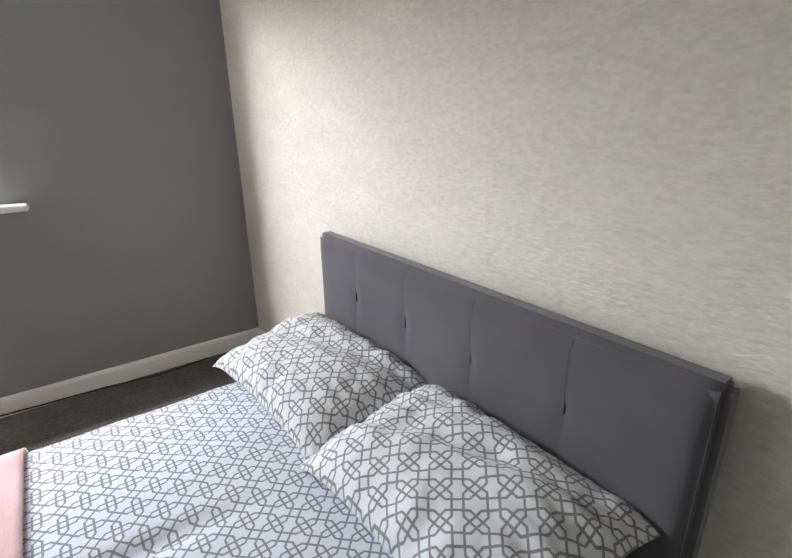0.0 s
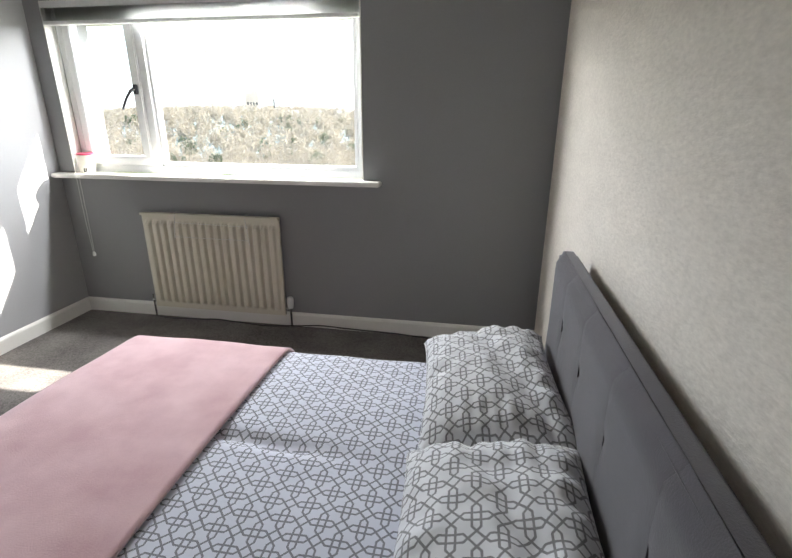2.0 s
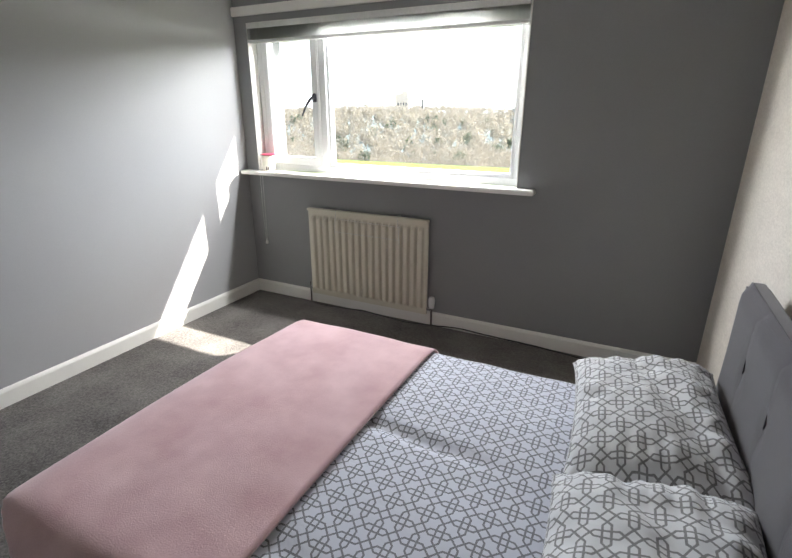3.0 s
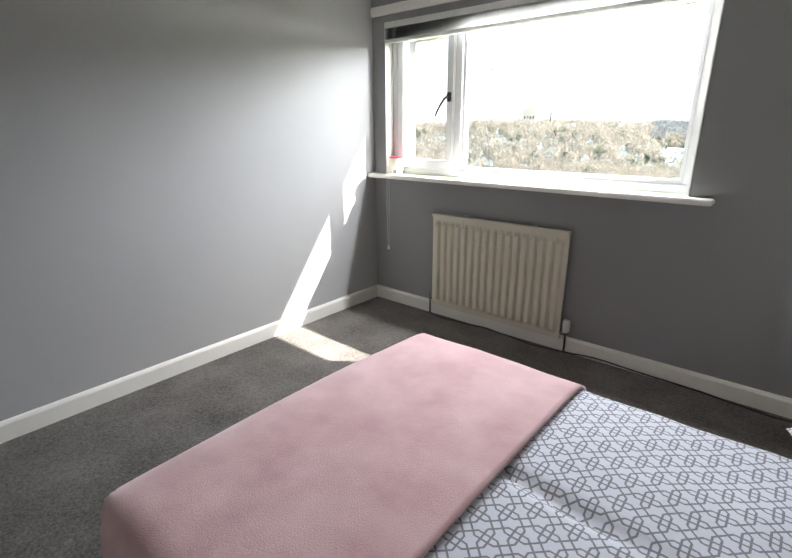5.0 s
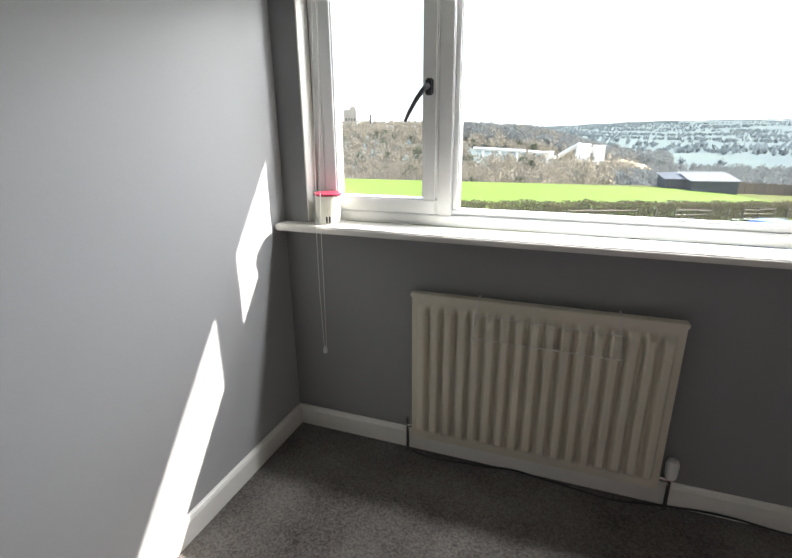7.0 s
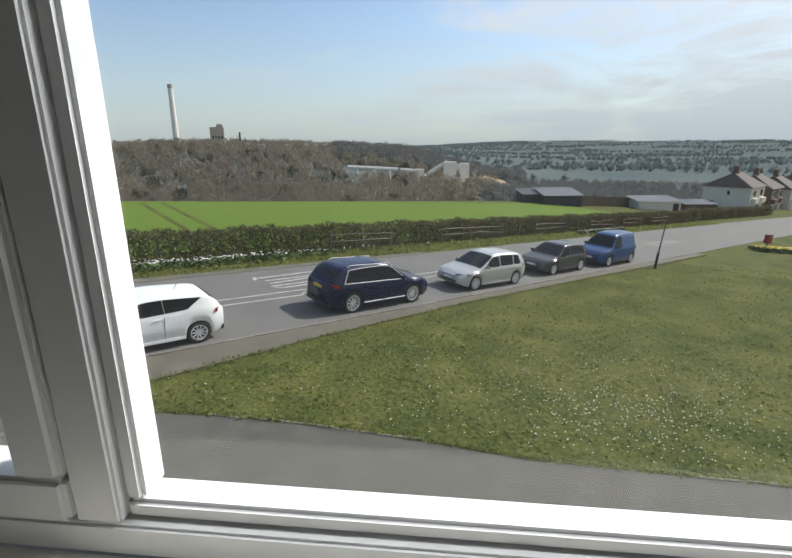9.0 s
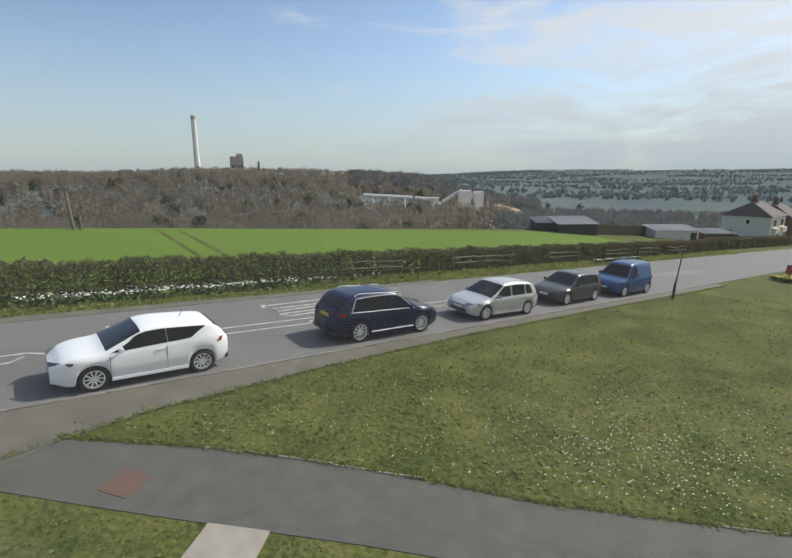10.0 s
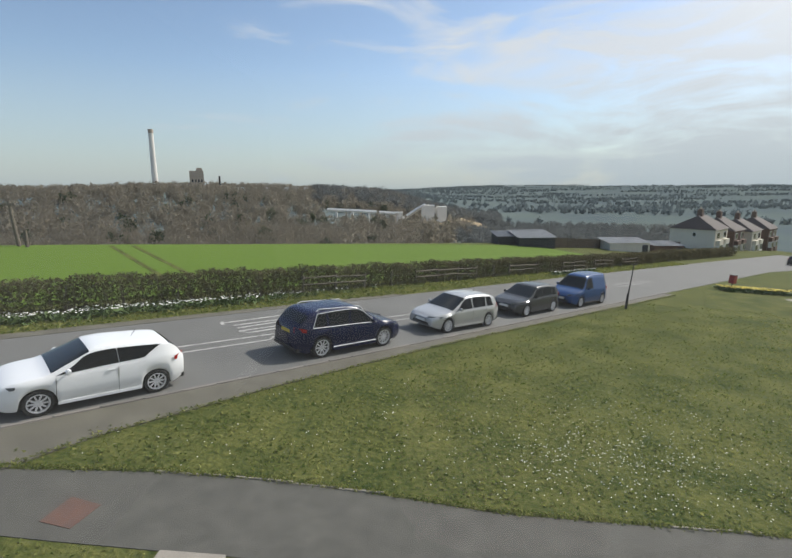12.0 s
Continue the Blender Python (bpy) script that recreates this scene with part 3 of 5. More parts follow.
def cover(name, xs, drop_foot, hang, top, lift, mat, label, category, uvs=True, folds=0.004):
    """A cloth over the bed, hanging over both long sides and, if asked, the foot."""
    half = (BY1 - BY0) / 2 + lift
    mid = (BY1 + BY0) / 2
    r = 0.07 if category == "duvet" else 0.105
    total = half + hang
    foot = BX0 - lift - (0.0 if category == "duvet" else 0.075)

    def across(s):
        """From the cloth's own width s to the offset from the middle and the fall."""
        a = abs(s)
        flat = half - r
        if a < flat:
            d, z = a, 0.0
        elif a < flat + r * math.pi / 2:
            t = (a - flat) / r
            d, z = flat + r * math.sin(t), -r * (1 - math.cos(t))
        else:
            d, z = half, -r - (a - flat - r * math.pi / 2)
        return math.copysign(d, s), z

    def along(u):
        """The same lengthwise, from the foot's edge."""
        rf = 0.12 if category == "duvet" else 0.19
        flat = foot + rf
        if u > flat:
            return u, 0.0
        t = (flat - u) / rf
        if t < math.pi / 2:
            return flat - rf * math.sin(t), -rf * (1 - math.cos(t))
        return flat - rf, -rf - (t - math.pi / 2) * rf

    def f(u, s):
        y, dz1 = across(s)
        x, dz2 = along(u)
        n1 = noise.noise((u * 2.2, s * 2.2, 3.1)) * folds * 2.2 + noise.noise((u * 7, s * 6, 7.7)) * folds
        z = top + min(dz1, dz2) - 0.25 * abs(dz1 * dz2) + n1
        swell = 0.02 * (1 - (y / half) ** 2)
        wob = 0.012 * noise.noise((u * 5, z * 2, s)) if abs(dz1) > r else 0.0
        corner = 0.20 if category == "duvet" else 0.30
        ca, cb = max(0.0, foot + corner - x), max(0.0, abs(y) - (half - corner))
        reach = math.hypot(ca, cb)
        if ca > 0 and cb > 0 and reach > corner:
            x, y = foot + corner - ca * corner / reach, math.copysign(half - corner + cb * corner / reach, y)
        groove = -CREASE(u, y + mid) if category == "duvet" else 0.0
        return (x, mid + y + wob, max(z + swell + groove, 0.03))

    bm = bmesh.new()
    us = lin(xs[0] - (drop_foot if drop_foot else 0), xs[1], 64)
    grid_mesh(bm, f, us, lin(-total, total, 90), lambda u, s: (u, s))
    bmesh.ops.recalc_face_normals(bm, faces=bm.faces)
    ob = part(name, bm, mat, smooth=True)
    md = ob.modifiers.new("thickness", 'SOLIDIFY')
    md.thickness, md.offset = 0.012, -1
    return tagged(ob, label, category)


def CREASE(x, y):
    """The fold between the two halves of the quilt, running from the blanket towards the pillows."""
    line = 1.545 - 0.10 * (x - 0.5)
    return 0.022 * math.exp(-((y - line) / 0.022) ** 2) * smooth01((1.02 - x) / 0.35) + 0.010 * math.exp(-((y - 1.03) / 0.03) ** 2) * smooth01((0.85 - x) / 0.3)


cover("duvet", (-0.10, 1.45), 0.0, 0.30, 0.497, 0.012, DUVET, "white duvet cover with grey interlaced lattice print", "duvet", folds=0.006)
cover("blanket", (-0.21, 0.505), 0.40, 0.34, 0.515, 0.032, PINK_FLEECE, "soft pink fleece blanket over the bed foot", "blanket", folds=0.003)


def pillow(m, length, width, thick, label, seed):
    """A stuffed pillow with pointed corners, a pressed seam and puckers; its length runs along y before it is posed."""
    bm = bmesh.new()

    def f(sign):
        def g(u, v):
            e = max((1 - abs(u) ** 2.6) * (1 - abs(v) ** 2.6), 0.0)
            z = sign * thick / 2 * e ** 0.62
            pinch_u = 1 - 0.10 * (1 - abs(v) ** 2.5) * abs(u) ** 2
            pinch_v = 1 - 0.07 * (1 - abs(u) ** 2.5) * abs(v) ** 2
            rim = max(abs(u), abs(v))
            run = v if abs(u) > abs(v) else u
            pucker = 0.011 * noise.noise((run * 7 + seed * 5, sign * 3.0 + (u > 0), seed)) * smooth01((rim - 0.35) / 0.4) * smooth01((1 - rim) / 0.12)
            w = noise.noise((u * 1.7 + seed, v * 1.9, sign)) * 0.026 + noise.noise((u * 4.5 + seed, v * 5, sign)) * 0.010
            dent = -0.020 * math.exp(-((u - 0.25 + 0.5 * v) / 0.16) ** 2) if sign > 0 else 0.0
            droop = -0.030 * (abs(u) * abs(v)) ** 4
            wave = 0.008 * noise.noise((u * 3 + seed, v * 3, 9.0)) * rim ** 3
            return (u * width / 2 * pinch_u, v * length / 2 * pinch_v, z + (w + dent) * e ** 0.5 + pucker + droop + wave)
        return g

    n = lin(-1, 1, 56)
    for sign in (1, -1):
        grid_mesh(bm, f(sign), n if sign > 0 else n[::-1], n, lambda u, v: (u * width / 2 + 0.03 * sign, v * length / 2 + seed * 0.37))
    bmesh.ops.remove_doubles(bm, verts=bm.verts, dist=0.0006)
    bmesh.ops.recalc_face_normals(bm, faces=bm.faces)
    ob = part("pillow", bm, PILLOWCASE, smooth=True)
    ob.matrix_world = m
    return tagged(ob, label, "pillow", "pillows on the bed")


pillow(pose(1.297, 1.845, 0.586, 3, -7, 4), 0.67, 0.46, 0.20, "plump lattice printed pillow on the window side", 1.0)
pillow(pose(1.302, 1.190, 0.588, 0, -8, 1), 0.70, 0.46, 0.20, "plump lattice printed pillow on the near side", 2.0)


# ---- outdoors: the slope, the road and the valley ----
def slope(x, y):
    """The height of the sloping ground by the house."""
    return -3.772 - 0.0737 * x - 0.0298 * y


RT = math.sqrt(0.5)


def rn(r, n):
    """A place r metres along the road and n metres out across it."""
    return ((r - n) * RT, (r + n) * RT)


def land(x, y):
    """The height of the ground sheet anywhere."""
    n, r = (y - x) * RT, (x + y) * RT
    d = math.hypot(x, y)
    near = slope(x, y)
    near = max(near, -13.5 - 0.01 * d) if near < -12 else near
    out = max(smooth01((n - 46) / 45), smooth01((r - 150) / 120), smooth01((-60 - r) / 80), smooth01((-y - 20) / 60))
    az = math.degrees(math.atan2(x, y))
    left = smooth01((4 - az) / 26)
    mid = smooth01((9 - az) / 16)
    valley = -27.0
    rise = 22.0 * left * smooth01((d - 150) / 420) + 13.0 * (1 - left) * mid * smooth01((d - 330) / 330) - 22.0 * (1 - mid) * smooth01((d - 120) / 700)
    rise -= 14.0 * smooth01((d - 1100) / 900) * max(left, mid)
    far = valley + rise + 5.0 * noise.noise((x * 0.006, y * 0.006, 0.0)) * smooth01((d - 120) / 200)
    far += 66.0 * (1 - mid) * smooth01((d - 2300) / 2200)
    return near * (1 - out) + far * out


bm = bmesh.new()
rad_steps = [0.5] + [2.0 * i for i in range(2, 40)] + [80 * 1.055 ** i for i in range(0, 77)]
angs = lin(-math.pi, math.pi, 181)
centre = bm.verts.new((0, 4, land(0, 4)))
rings = []
for d in rad_steps:
    rings.append([bm.verts.new((d * math.sin(a), 4 + d * math.cos(a), land(d * math.sin(a), 4 + d * math.cos(a)))) for a in angs[:-1]])
for k in range(180):
    bm.faces.new((centre, rings[0][k], rings[0][(k + 1) % 180]))
for p, q in zip(rings, rings[1:]):
    for k in range(180):
        bm.faces.new((p[k], q[k], q[(k + 1) % 180], p[(k + 1) % 180]))
bmesh.ops.recalc_face_normals(bm, faces=bm.faces)
if sum(f.normal.z for f in bm.faces) < 0:
    bmesh.ops.reverse_faces(bm, faces=bm.faces)
ground = part("ground", bm, LAWN, smooth=True)
# beyond 95 m the ground takes the colour with painted haze
ground.data.materials.append(HAZED_PLAIN)
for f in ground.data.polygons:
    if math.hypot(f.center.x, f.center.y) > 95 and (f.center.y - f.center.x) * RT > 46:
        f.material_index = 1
tagged(ground, "sloping mown lawn and far valley ground", "ground", kind="structure")


def sheet(name, outline, lift, depth, mat, label, category, steps=1):
    """A flat slab that follows the slope, with real edges."""
    bm = bmesh.new()
    top = [bm.verts.new((x, y, slope(x, y) + lift)) for x, y in outline]
    low = [bm.verts.new((x, y, slope(x, y) + lift - depth)) for x, y in outline]
    bm.faces.new(top)
    for i in range(len(outline)):
        j = (i + 1) % len(outline)
        bm.faces.new((top[i], low[i], low[j], top[j]))
    bmesh.ops.recalc_face_normals(bm, faces=bm.faces)
    return tagged(part(name, bm, mat), label, category, kind="structure")


road_in, road_out = 14.85, 22.0
road = sheet("road", [rn(-60, road_in), rn(75, road_in), rn(96, 12.5), rn(128, 12.5), rn(128, 22.6), rn(60, 22.6), rn(20, road_out), rn(-60, road_out - 1.0)], 0.02, 0.2, ASPHALT, "grey asphalt road running down the slope", "road")
pave = sheet("pavement", [rn(-60, 12.6), rn(0.5, 12.6), rn(1.6, 12.9), rn(3.6, 13.45), rn(8.0, 13.9), rn(15.0, 14.25), rn(40, 14.1), rn(40, 14.83), rn(-60, 14.83)], 0.026, 0.3, PAVING, "worn grey brown roadside pavement strip", "pavement")
path = sheet("footpath", [(-22, 9.0), (-5.7, 9.08), (-4.06, 9.12), (-1.7, 9.2), (3, 9.2), (9, 9.25), (24, 9.4), (24, 11.4), (9, 11.0), (5.2, 10.93), (3.1, 10.86), (1.26, 10.80), (-1.36, 11.02), (-3.14, 11.07), (-5.26, 10.98), (-7.8, 10.62), (-8.4, 9.9), (-9.2, 10.6), (-22, 10.6)], 0.012, 0.2, PATH_ASPHALT, "dark damp asphalt footpath across the lawn", "footpath")
sheet("path_apron", [rn(-14, 12.65), rn(-14, 9.5), (-8.0, 9.9), (-7.85, 10.66), (-8.15, 10.85), (-7.85, 11.15)], 0.018, 0.2, PAVING, "worn asphalt where the footpath meets pavement", "footpath")
sheet("concrete_slab", [(-4.04, 9.12), (-3.07, 9.16), (-3.05, 6.2), (-4.1, 6.2)], 0.03, 0.2, CONCRETE, "pale concrete garden path slab beside grass", "paving slab")
cover_ob = sheet("drain_cover", [(-6.14, 9.43), (-6.1, 10.07), (-5.51, 9.95), (-5.59, 9.35)], 0.020, 0.03, RUST, "rust brown metal cover set in footpath", "drain cover")
field_pts = [rn(-60, 26.2), rn(40, 26.2), rn(62, 26.8), rn(66, 43.0), rn(40, 45.5), rn(10, 46.6), rn(-30, 45.0), rn(-60, 45.0)]
sheet("crop_field", field_pts, 0.06, 0.6, CROP, "bright green young crop field behind hedge", "field")
for r0, dn in ((9.6, 0.0), (11.2, 0.0)):
    sheet("tractor_rut", [rn(r0, 27), rn(r0 + 0.35, 27), rn(r0 + 0.75, 45.6), rn(r0 + 0.4, 45.6)], 0.072, 0.02, LAWN, "worn tractor wheel rut across the crop", "rut")

# kerb stones along the road and edging along the footpath
kerb_line = tagged(new("kerb"), "concrete kerb stones along the road edge", "kerb", kind="structure")
kb = boxes((-0.445, 0.445, -0.06, 0.06, -0.12, 0.05), bevel=0.012)
kerb_me = part("kerb_stone", kb, KERB, kerb_line)


def on_slope(x, y, lift=0.0, heading=0.0):
    """A pose that stands on the slope with its x axis along the heading, in degrees."""
    nz = Vector((0.0737, 0.0298, 1)).normalized()
    hx = Vector((math.cos(radians(heading)), math.sin(radians(heading)), 0))
    hx = (hx - nz * hx.dot(nz)).normalized()
    hy = nz.cross(hx)
    m = Matrix((hx, hy, nz)).transposed().to_4x4()
    m.translation = (x, y, slope(x, y) + lift)
    return m


for i in range(60):
    o = kerb_me if i == 0 else kerb_me.copy()
    if i:
        scene.collection.objects.link(o)
    x, y = rn(-14 + i * 0.915, 14.84)
    o.matrix_world = on_slope(x, y, random.uniform(-0.006, 0.006), 45)
edging = tagged(new("path_edging"), "thin concrete edging stones beside the footpath", "edging", kind="structure")
eb = part("edging_stone", boxes((-0.42, 0.42, -0.025, 0.025, -0.1, 0.04), bevel=0.008), CONCRETE, edging)
for i, (x, y, h) in enumerate([(-4.75 + k * 0.86, 11.03 + 0.035 * math.sin(k * 0.9) + 0.03 * (k > 0), 1.5) for k in range(5)] + [(4.6, 10.93, 2), (5.45, 10.98, 2)]):
    o = eb if i == 0 else eb.copy()
    if i:
        scene.collection.objects.link(o)
    o.matrix_world = on_slope(x, y, random.uniform(-0.02, 0.0), h)


# road markings: each painted figure lies flat on the road
def marking(name, strips, label):
    bm = bmesh.new()
    for line, w in strips:
        pts = [Vector(rn(*q)) for q in line]
        lefts, rights = [], []
        for i, p in enumerate(pts):
            d = (pts[min(i + 1, len(pts) - 1)] - pts[max(i - 1, 0)]).normalized()
            s = Vector((-d.y, d.x)) * w / 2
            lefts.append(bm.verts.new((p.x + s.x, p.y + s.y, slope(p.x + s.x, p.y + s.y) + 0.026)))
            rights.append(bm.verts.new((p.x - s.x, p.y - s.y, slope(p.x - s.x, p.y - s.y) + 0.026)))
        for i in range(len(pts) - 1):
            bm.faces.new((lefts[i], lefts[i + 1], rights[i + 1], rights[i]))
    bmesh.ops.recalc_face_normals(bm, faces=bm.faces)
    return tagged(part(name, bm, ROAD_PAINT), label, "road marking", kind="structure")


for k in range(-3, 6):
    r0 = 0.9 + k * 8.6
    marking("centre_line", [([(r0 - 4.6, 18.45), (r0 + 0.6, 18.4), (r0 + 1.2, 18.0), (r0 + 2.6, 18.0)], 0.11), ([(r0 - 4.8, 17.85), (r0 + 0.2, 17.8), (r0 + 0.5, 18.15)], 0.11)], "worn white centre line marking on road")
marking("road_word", [([(9.0 + 0.05 * i, 20.35 + 0.4 * math.sin(i * 0.9) + 0.03 * i) for i in range(4)] + [(9.2, 20.6), (11.6, 20.75), (12.9, 20.5), (12.9, 20.2), (9.3, 20.1)], 0.14),
                      ([(9.3, 19.7), (11.0, 19.85), (13.2, 19.85)], 0.14), ([(9.2, 19.3), (13.0, 19.4), (13.3, 19.15), (9.4, 18.95), (9.2, 19.3)], 0.14)], "worn white painted lettering on the road")


# ---- cars ----
def curve_at(table, s):
    """A smooth reading of a table of (s, value)."""
    for (a, va), (b, vb) in zip(table, table[1:]):
        if s <= b:
            return va + (vb - va) * smooth01((s - a) / (b - a)) if b > a else vb
    return table[-1][1]


def line_at(table, s):
    for (a, va), (b, vb) in zip(table, table[1:]):
        if s <= b:
            return va + (vb - va) * (s - a) / (b - a)
    return table[-1][1]


def make_car(name, spec, m, paint, label, group="cars parked along the road"):
    """A car from its side profile. The front looks along +x; the origin lies on the ground between the wheels."""
    L, W, wr = spec["length"], spec["width"], spec["wheel"]
    xf = L / 2
    car = thing(name, m, label, "car", group)
    belt, roof = spec["belt"], spec["roof"]
    hood, tail = spec["hood"], spec["tail"]
    axf, axr = spec["front_axle"], spec["rear_axle"]
    stations = sorted(set([round(v, 4) for v in lin(-xf, xf, 90)] + [s for s, _ in roof]))

    def top_at(x):
        return sum(line_at(roof, min(max(x + d, -xf), xf)) for d in (-0.12, -0.06, 0.0, 0.06, 0.12)) / 5

    def belt_at(x):
        return sum(line_at(belt, min(max(x + d, -xf), xf)) for d in (-0.12, -0.06, 0.0, 0.06, 0.12)) / 5

    def half(x):
        q = abs(x) / xf
        return W / 2 * (1 - 0.22 * max(0, (q - 0.60) / 0.40) ** 2.4)

    def section(x):
        w, zb, zt = half(x), belt_at(x), top_at(x)
        low = 0.20 + 0.10 * smooth01((abs(x) - xf + 0.35) / 0.35)
        for ax in (axf, axr):
            dx = abs(x - ax)
            if dx < wr * 1.13:
                low = max(low, wr + math.sqrt((wr * 1.13) ** 2 - dx * dx) * 0.99 - 0.01)
        cab = max(zt - zb, 0.0)
        tumble = 0.30 * cab
        mid = (low + zb) / 2
        wt = max(w - 0.05 - tumble, 0.2)
        return [(w - 0.05, low), (w - 0.006, low + 0.03), (w, max(mid, low + 0.05)), (w - 0.012, max(zb - 0.10, low + 0.08)), (w - 0.045, zb),
                (w - 0.06 - tumble * 0.33, zb + cab * 0.33), (w - 0.06 - tumble * 0.66, zb + cab * 0.66), (w - 0.07 - tumble * 0.93, zb + cab * 0.93),
                (wt - 0.10, zb + cab * 1.0 + 0.004), (wt * 0.6, zb + cab + 0.016), (0, zb + cab + 0.022)]

    kinds = {k: bmesh.new() for k in ("body", "windscreen", "rear_window")}
    made = {k: {} for k in kinds}

    def vert(kind, key, co):
        if key not in made[kind]:
            made[kind][key] = kinds[kind].verts.new(co)
        return made[kind][key]

    secs = [section(x) for x in stations]
    ws, rw = spec["screen"], spec["rear"]
    wins = spec["windows"]
    n = len(secs[0])
    for i in range(len(stations) - 1):
        xm = (stations[i] + stations[i + 1]) / 2
        for j in range(n - 1):
            kind = "body"
            if j >= 7 and ws[0] < xm < ws[1]:
                kind = "windscreen"
            if j >= 7 and rw[0] < xm < rw[1]:
                kind = "rear_window"
            for sgn in (1, -1):
                key = [(i, j), (i + 1, j), (i + 1, j + 1), (i, j + 1)]
                vs = []
                for (a, c) in key:
                    y, z = secs[a][c]
                    vs.append(vert(kind, (a, c, sgn if y else 0), (stations[a], y * sgn, z)))
                vs = vs if sgn < 0 else vs[::-1]
                if len(set(vs)) == 4:
                    kinds[kind].faces.new(vs)
    for sgn_x, i in ((-1, 0), (1, len(stations) - 1)):
        ring = [vert("body", (i, j, 1 if secs[i][j][0] else 0), (stations[i], secs[i][j][0], secs[i][j][1])) for j in range(n)]
        ring += [vert("body", (i, j, -1), (stations[i], -secs[i][j][0], secs[i][j][1])) for j in range(n - 2, -1, -1)]
        kinds["body"].faces.new(ring if sgn_x < 0 else ring[::-1])
    for k, b in kinds.items():
        if len(b.faces):
            bmesh.ops.recalc_face_normals(b, faces=b.faces)
            part(k, b, paint if k == "body" else CAR_GLASS, car, smooth=True)
        else:
            b.free()
    # side windows: panes a little proud of the cabin's side
    for (a0, a1, b0, b1) in wins:
        for sgn in (1, -1):
            def pane(u, v):
                x = (a0 + (b0 - a0) * v) * (1 - u) + (a1 + (b1 - a1) * v) * u
                g = 0.05 + 0.80 * v
                zb, cab = belt_at(x), max(top_at(x) - belt_at(x), 0.05)
                return (x, sgn * (half(x) - 0.045 - 0.30 * cab * g - 0.012 * min(1, g * 3) + 0.010), zb + cab * g)
            bm = bmesh.new()
            grid_mesh(bm, pane, lin(0, 1, 12), lin(0, 1, 7))
            bmesh.ops.solidify(bm, geom=bm.faces[:], thickness=0.004)
            part("side_window", bm, CAR_GLASS, car)
    if spec.get("chrome"):
        for sgn in (1, -1):
            def rim_at(x, g):
                zb, cab = belt_at(x), max(top_at(x) - belt_at(x), 0.05)
                return (x, sgn * (half(x) - 0.045 - 0.30 * cab * g - 0.012 * min(1, g * 3) + 0.014), zb + cab * g)
            x0, x1, t0, t1 = wins[-1][0], wins[0][1], wins[-1][2], wins[0][3]
            loop = [rim_at(x, 0.03) for x in lin(x0, x1, 14)] + [rim_at(x, 0.87) for x in lin(t1, t0, 14)]
            part("window_trim", tube(bmesh.new(), loop + loop[:1], 0.016, 5), ALLOY, car, "silver window surround")
            part("sill_strip", tube(bmesh.new(), [(axr + wr * 1.2, sgn * (W / 2 + 0.012), 0.33), (axf - wr * 1.2, sgn * (W / 2 + 0.012), 0.33)], 0.022, 6), ALLOY, car, "silver sill strip")
    part("underbody", boxes((-xf + 0.25, xf - 0.25, -W / 2 + 0.12, W / 2 - 0.12, 0.20, 0.55)), BLACK_TRIM, car)
    for sy in (1, -1):
        for ax in (axf, axr):
            yw = sy * (W / 2 - 0.115)
            bm = bmesh.new()
            prof = ((wr - 0.10, 0.07), (wr - 0.03, 0.105), (wr, 0.085), (wr, -0.085), (wr - 0.03, -0.105), (wr - 0.10, -0.07))
            rg = []
            for k in range(28):
                a = k * 2 * math.pi / 28
                rg.append([bm.verts.new((ax + math.cos(a) * q, yw + d, wr + math.sin(a) * q)) for q, d in prof])
            for k in range(28):
                for j in range(5):
                    bm.faces.new((rg[k][j], rg[k][j + 1], rg[(k + 1) % 28][j + 1], rg[(k + 1) % 28][j]))
            bmesh.ops.recalc_face_normals(bm, faces=bm.faces)
            wheel = part("wheel", bm, TYRE, car, "black rubber tyre", smooth=True)
            bm = bmesh.new()
            ro = wr - 0.095
            for k in range(10):
                a = k * 2 * math.pi / 10
                ca, sa = math.cos(a), math.sin(a)
                yo = yw + sy * 0.075
                vs = []
                for q, ww, d in ((0.035, 0.022, 0.0), (ro, 0.016, 0.012), (ro, -0.016, 0.012), (0.035, -0.022, 0.0)):
                    vs.append((ax + ca * q - sa * ww, yo + sy * d, wr + sa * q + ca * ww))
                f1 = [bm.verts.new(v) for v in vs]
                f2 = [bm.verts.new((v[0], v[1] - sy * 0.03, v[2])) for v in vs]
                bm.faces.new(f1)
                for j in range(4):
                    bm.faces.new((f1[j], f2[j], f2[(j + 1) % 4], f1[(j + 1) % 4]))
            tube(bm, [(ax, yw + sy * 0.03, wr), (ax, yw + sy * 0.085, wr)], 0.045, 12)
            rg = []
            for k in range(28):
                a = k * 2 * math.pi / 28
                rg.append([bm.verts.new((ax + math.cos(a) * q, yw + sy * d, wr + math.sin(a) * q)) for q, d in ((ro + 0.012, 0.09), (ro - 0.014, 0.092), (ro - 0.02, 0.02))])
            for k in range(28):
                for j in range(2):
                    bm.faces.new((rg[k][j], rg[k][j + 1], rg[(k + 1) % 28][j + 1], rg[(k + 1) % 28][j]))
            bmesh.ops.recalc_face_normals(bm, faces=bm.faces)
            part("rim", bm, ALLOY, wheel, "ten-spoke alloy rim")
            bm = tube(bmesh.new(), [(ax, yw - sy * 0.02, wr), (ax, yw + sy * 0.02, wr)], ro + 0.008, 24)
            part("brake_disc", bm, BLACK_TRIM, wheel)
